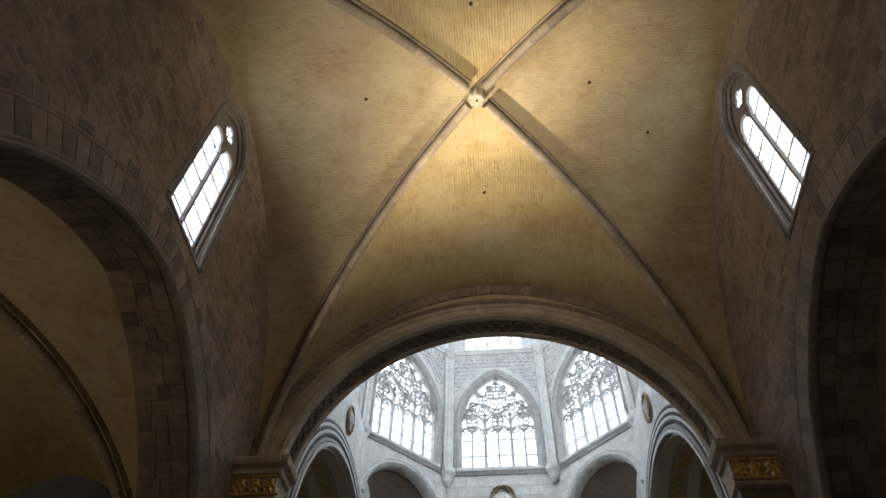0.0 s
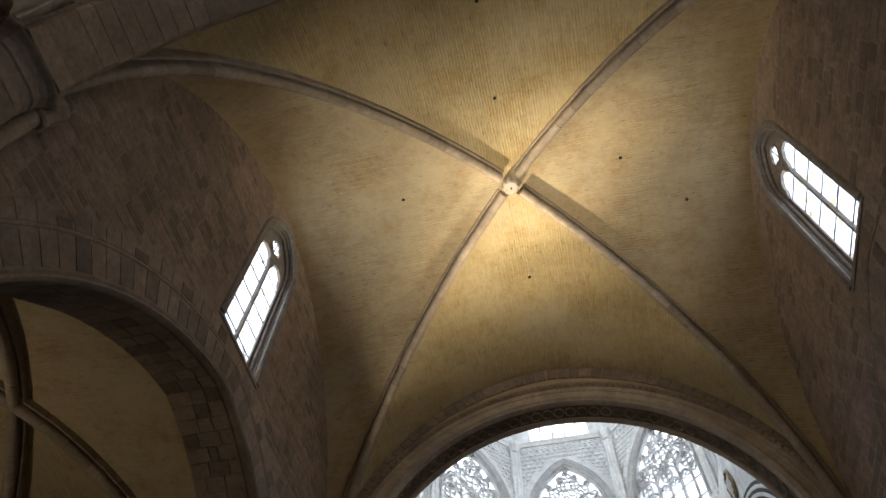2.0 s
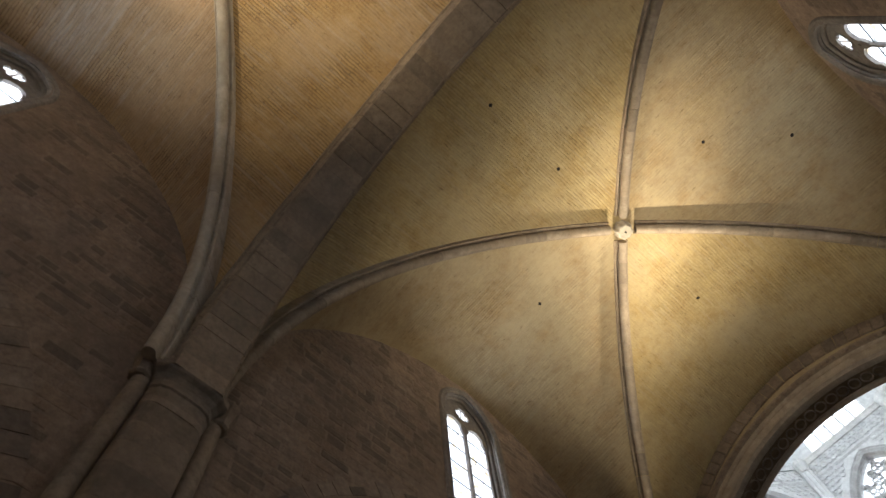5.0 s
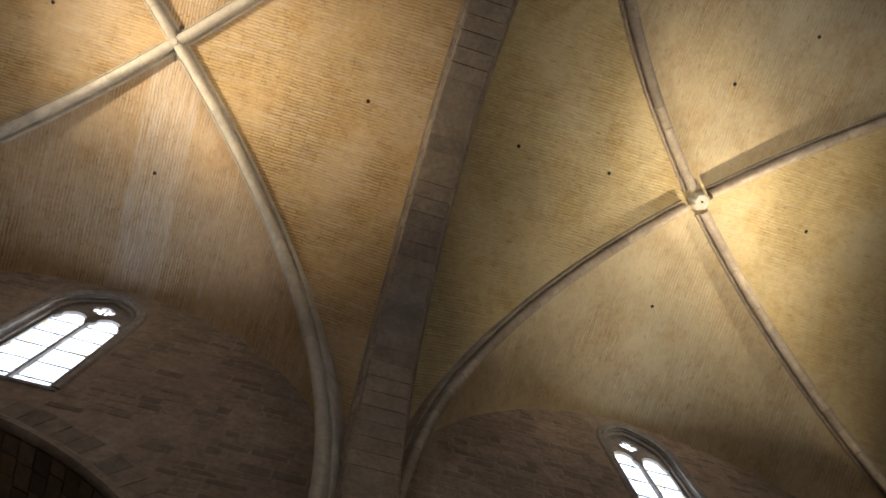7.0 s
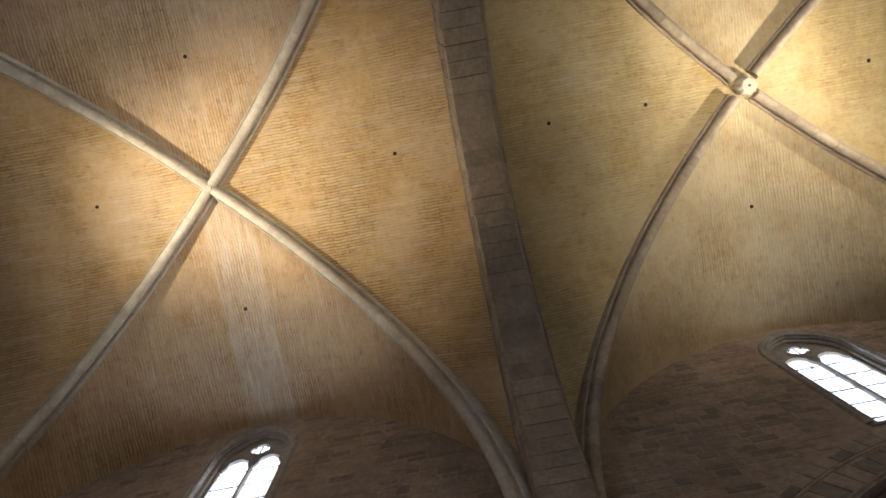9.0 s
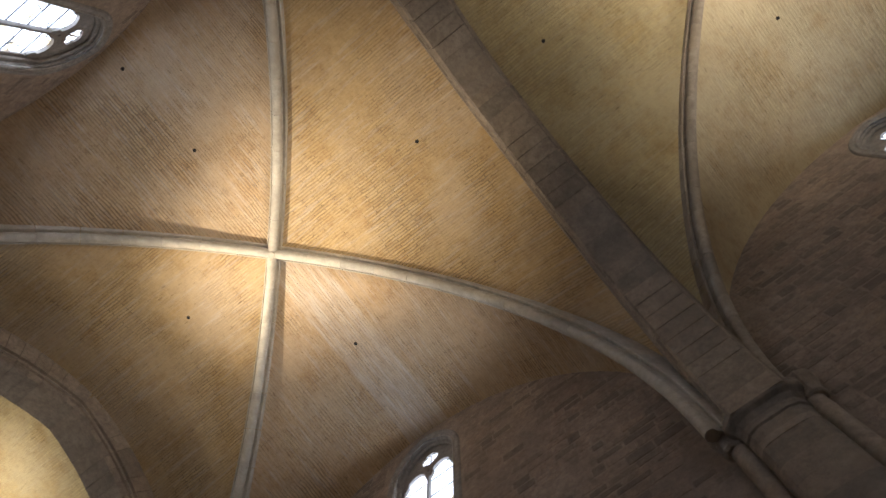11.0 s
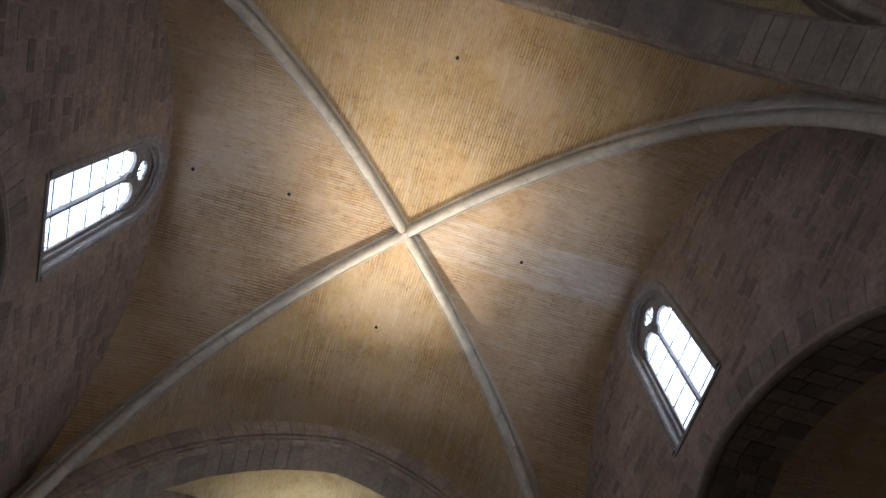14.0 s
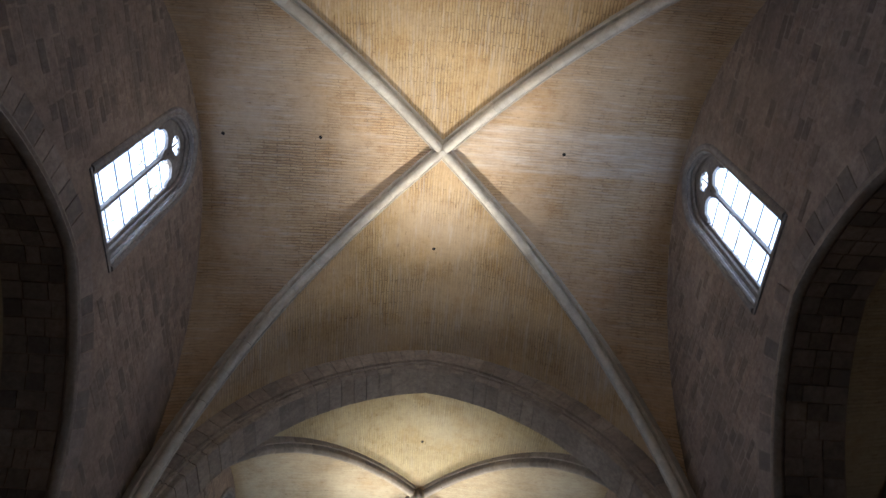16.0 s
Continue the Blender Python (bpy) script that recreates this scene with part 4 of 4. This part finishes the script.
    for z in levels[1:3]:
        bm = bmesh.new()
        box(bm, (-a, gy - 0.03, z - 0.025), (a, gy + 0.03, z + 0.025))
        part("transom_bar", bm, GREY, win)
    for name, z0, z1, out in (("cornice", Z_CORN - 0.1, Z_CORN + 0.1, 0.2), ("frieze_ledge", 28.42, 28.7, 0.2), ("frieze_fillet", Z_FR - 0.1, Z_FR + 0.02, 0.08)):
        bm = bmesh.new()
        hw = HALF - out * 0.42
        loft(bm, [[Vector((x, y, z)) for y, z in ((0.02, z0), (-out * 0.4, z0), (-out * 0.7, (z0 + z1) / 2), (-out, z1 - 0.06), (-out, z1), (0.02, z1))] for x in (-hw - 0.03, hw + 0.03)])
        part(name, bm, GREY if name == "cornice" else PALE, root)
    bm = bmesh.new()
    nrow = 16
    for j in range(nrow):
        x = -HALF + 0.25 + (2 * HALF - 0.5) * (j + 0.5) / nrow
        for zz, rr in ((Z_FR + 0.35, 0.16), (Z_FR + 0.7, 0.13)):
            tracery_ring(bm, x, zz, rr, 0.05, 0.03, 8)
    for row in range(11):
        for j in range(15):
            x, z = -HALF + 0.35 + 0.32 * j + (0.16 if row % 2 else 0), 25.2 + 0.27 * row
            if abs(x) < HALF - 0.3 and z > (pointed(a + 0.4, r + 0.4, Z_SPR + 0.3, x) + 0.3 if abs(x) < a + 0.4 else 0):
                tracery_ring(bm, x, z, 0.14, 0.035, 0.022, 8)
    part("carved_frieze", bm, PALE, root)
    up = part("upper_window", bmesh.new(), PALE, root, "upper lights of the lantern")
    for j in range(6):
        x = -1.7 + 3.4 * j / 5
        bm = bmesh.new()
        box(bm, (x - 0.05, 0.2, 28.75), (x + 0.05, 0.45, 33.2))
        part("mullion", bm, PALE, up)
    bm = bmesh.new()
    bm.faces.new([bm.verts.new(p) for p in ((-1.7, 0.4, 28.85), (1.7, 0.4, 28.85), (1.7, 0.4, 33.2), (-1.7, 0.4, 33.2))])
    part("pane", bm, CLEAR, up).visible_shadow = False
    if diag:
        bm = bmesh.new()
        pts = [Vector((u, 0, sq_z + h)) for u, h in pointed_curve(sq_r, sq_r * 1.001, 12)]
        loft(bm, swept(pts, along_y, [(-0.14, -0.34), (-0.2, -0.28), (-0.14, -0.2), (-0.22, -0.1), (-0.12, 0.0), (0.1, 0.06), (0.3, 0.06), (0.3, -0.34)], Vector((0, 0, sq_z))))
        part("squinch_arch", bm, PALE, root, smooth=True)
        bm = bmesh.new()
        tip = Vector((0, 2.3, sq_z - 1.2))
        ring = [Vector((u, 0.3, sq_z + h)) for u, h in pointed_curve(sq_r, sq_r * 1.001, 12)]
        ring = [Vector((sq_r, 0.3, sq_z - 3)), *ring, Vector((-sq_r, 0.3, sq_z - 3))]
        loft(bm, [[p.lerp(tip, f) + Vector((0, 0.25 * math.sin(f * math.pi), 0.25 * math.sin(f * math.pi))) for p in ring] for f in (0, 0.2, 0.4, 0.6, 0.8, 0.97)], False, False)
        part("squinch_shell", bm, MARBLE, root, smooth=True)
    return root


for k in range(8):
    lantern_side(k)
    turn = Matrix.Translation((0, CY, 0)) @ pose(0, 0, 0, 0, 0, k * 45)
    window_light(turn @ Vector((0, AP + 1.1, 27.0)), turn @ Vector((0, 0, 26.4)), 4.2, 13.0, 1130)


def lantern_shaft(k):
    a = radians(k * 45 + 22.5)
    r = AP / math.cos(math.pi / 8) - 0.22
    root = thing("lantern_shaft", "slender clustered shaft in a corner of the lantern", "shaft", "", "shafts of the lantern", (-r * math.sin(a), CY + r * math.cos(a), 0))
    for j in (-1, 0, 1):
        bm = bmesh.new()
        t = radians(90) + a
        column(bm, 0.17 * j * math.cos(a), 0.17 * j * math.sin(a) , 0.1 if j else 0.13, Z_CORN + 0.1, 28.5, 10)
        part("colonnette", bm, PALE, root, smooth=True)
    bm = bmesh.new()
    loft(bm, [[Vector((q * math.cos(b), q * math.sin(b), z)) for b in (math.tau * i / 10 for i in range(10))] for z, q in ((Z_CORN - 0.75, 0.08), (Z_CORN - 0.55, 0.22), (Z_CORN - 0.25, 0.26), (Z_CORN - 0.1, 0.36), (Z_CORN + 0.15, 0.36))])
    part("corbel", bm, PALE, root)
    bm = bmesh.new()
    loft(bm, [[Vector((q * math.cos(b), q * math.sin(b), z)) for b in (math.tau * i / 10 for i in range(10))] for z, q in ((28.0, 0.2), (28.25, 0.3), (28.45, 0.36), (28.65, 0.36))])
    part("capital", bm, PALE, root)


for k in range(8):
    lantern_shaft(k)

bm = bmesh.new()
loft(bm, [[Vector((q * math.sin(radians(45 * i + 22.5)), CY + q * math.cos(radians(45 * i + 22.5)), z)) for i in range(8)] for q, z in ((7.6, 36.0), (6.4, 37.2), (4.4, 38.6), (2.0, 39.5), (0.3, 39.8))], True)
tagged(part("ceiling_lantern", bm, PALE), "pale stone vault closing the lantern", "vault", "", "structure")

# crest on the chancel wall and wreaths over the transept arches
def leaf_ring(bm, rx, rz, count, size, start, sweep, lift=0.0):
    """Small cupped leaves laid along an oval in the x-z plane, facing -y."""
    for j in range(count):
        q = start + sweep * j / max(1, count - 1)
        turn = Matrix.Translation((rx * math.cos(q), -lift - random.uniform(0, 0.05), rz * math.sin(q))) @ Matrix.Rotation(random.uniform(-0.5, 0.5) - q, 4, "Y")
        bmesh.ops.create_cone(bm, cap_ends=True, segments=6, radius1=size * random.uniform(0.8, 1.2), radius2=size * 0.25, depth=size * 0.9, matrix=turn @ Matrix.Rotation(math.pi / 2, 4, "X") @ Matrix.Diagonal((0.75, 1.35, 1, 1)))


AGED = plain("aged_gilding", (0.3, 0.2, 0.085), 0.5, 0.5, 14.0, 0.7)
crest = thing("chancel_crest", "carved crest with dull gilded foliage on the chancel wall", "crest", "", "", (0.05, CY + AP - 0.05, 19.3))
bm = bmesh.new()
loft(bm, [[Vector((u * k, y, z)) for u, z in ((-0.42, -0.9), (0.42, -0.9), (0.5, -0.2), (0.36, 0.05), (0.16, 0.12), (0, 0.06), (-0.16, 0.12), (-0.36, 0.05), (-0.5, -0.2))] for y, k in ((0.06, 1.0), (-0.1, 1.0), (-0.17, 0.88), (-0.14, 0.7), (-0.2, 0.3))])
part("shield", bm, PALE, crest)
bm = bmesh.new()
leaf_ring(bm, 0.5, 0.42, 13, 0.1, 0.1, math.pi - 0.2, 0.1)
leaf_ring(bm, 0.3, 0.3, 9, 0.1, 0.2, math.pi - 0.4, 0.16)
bmesh.ops.translate(bm, verts=bm.verts, vec=(0, 0, 0.1))
part("foliage", bm, AGED, crest)
bm = bmesh.new()
for sx in (-1, 1):
    turned(bm, sx * 0.56, -0.1, ((-0.75, 0.05), (-0.6, 0.1), (-0.35, 0.06), (-0.15, 0.11), (0.02, 0.05)), 8)
part("scroll", bm, AGED, crest)
for sx in (-1, 1):
    root = thing("wall_wreath", "oval gilded wreath on the wall above the transept arch", "ornament", "", "wreaths over the transept arches")
    root.matrix_world = pose(sx * 5.93, 21.45, 18.5, 0, 0, -sx * 90)
    bm = bmesh.new()
    loft(bm, [[Vector((0.36 * k * math.cos(q), y, 0.55 * k * math.sin(q))) for q in (math.tau * i / 24 for i in range(24))] for y, k in ((0.05, 0.9), (-0.08, 0.9), (-0.12, 0.6), (-0.18, 0.4), (-0.2, 0.1))])
    part("medallion", bm, GREY, root, smooth=True)
    bm = bmesh.new()
    leaf_ring(bm, 0.38, 0.58, 26, 0.1, 0.0, math.tau * 25 / 26, 0.08)
    part("wreath", bm, AGED, root)


# ---- putlog holes in the vaults ----
for web, spots in ((web_1, ((3.1, 7.9), (-3.1, 7.9), (0.0, 5.5), (0.0, 2.95), (0.05, 11.2), (4.75, 9.4))), (web_2, ((3.3, -5.7), (-3.3, -5.72), (-0.02, -1.0), (0.05, -8.8), (5.9, -5.75))), (web_3, ((0.0, -16.2),))):
    for x, y in spots:
        z = web(x, y)
        bm = bmesh.new()
        loft(bm, [[Vector((q * math.cos(a), q * math.sin(a), h)) for a in (math.tau * i / 10 for i in range(10))] for q, h in ((0.05, -0.012), (0.045, -0.02), (0.03, 0.03))])
        ob = part("putlog_hole", bm, HOLE)
        ob.location = (x, y, z)
        tagged(ob, "small dark round hole in the brick vault", "hole", "holes in the vaults")


# ---- ashlar facing of the nave walls ----
def ashlar(wall, sx):
    meshes, spare = [], bmesh.new()
    rng = random.Random(11 + sx)
    bays = ((KEY_C, HY_C), (KEY_B, HY_B), (KEY_A, HY_A))
    near = 0
    z = 5.4
    while z < 19.2:
        h = rng.choice((0.17, 0.2, 0.22, 0.25, 0.29))
        y = -19.0 + rng.uniform(0, 0.4)
        while y < 14.5:
            w = rng.uniform(0.28, 0.72)
            c, half = min(bays, key=lambda b: abs(b[0] - y - w / 2))
            ok = True
            for yy in (y - 0.02, y + w / 2, y + w + 0.02):
                u = yy - c
                if abs(u) < ARC_A and z < pointed(ARC_A, ARC_R, ARC_Z, u) + (1.14 if c == KEY_A else 0.72) and z + h > 5.4:
                    ok = False
                if abs(u) < WIN_A + 0.13 and z + h > WIN_SILL - 0.28 and z < pointed(WIN_A + 0.13, WIN_R + 0.13, WIN_SPRING, u):
                    ok = False
                if z > pointed(half, half * 1.07, SPRING, u) * 1.0 + 0.9:
                    ok = False
            for ya in (ARCH_T, ARCH_S):
                if abs(y + w / 2 - ya) < 0.75 + w / 2 and z < 11.4:
                    ok = False
            if noise.noise(Vector((y * 0.45, z * 0.6, 3.0 * sx))) > 0.22 and rng.random() < 0.7:
                ok = False
            if ok:
                g, p, e = rng.uniform(0.006, 0.016), rng.uniform(0.001, 0.009), rng.uniform(0.006, 0.03)
                x0 = -sx * -0.01
                base = [(y + g, z + g), (y + w - g, z + g), (y + w - g, z + h - g), (y + g, z + h - g)]
                face = [(y + g + e, z + g + e * rng.uniform(0.5, 1.4)), (y + w - g - e, z + g + e * rng.uniform(0.5, 1.4)), (y + w - g - e, z + h - g - e), (y + g + e, z + h - g - e * rng.uniform(0.5, 1.4))]
                rings = [[Vector((sx * (W + 0.01), a, b)) for a, b in base], [Vector((sx * (W - p), a, b)) for a, b in face]]
                if near < 300 and -3.6 < y < 8.0 and 11.6 < z < 17.0 and rng.random() < 0.75:
                    near += 1
                    bm = bmesh.new()
                    loft(bm, rings)
                    part("stone_block", bm, WALL, wall)
                else:
                    loft(spare, rings)
            y += w
        z += h
    ob = part("ashlar_facing", spare, WALL, wall)
    tagged(ob, "", "", "", "stuff")


ashlar(wall_west, -1)
ashlar(wall_east, 1)
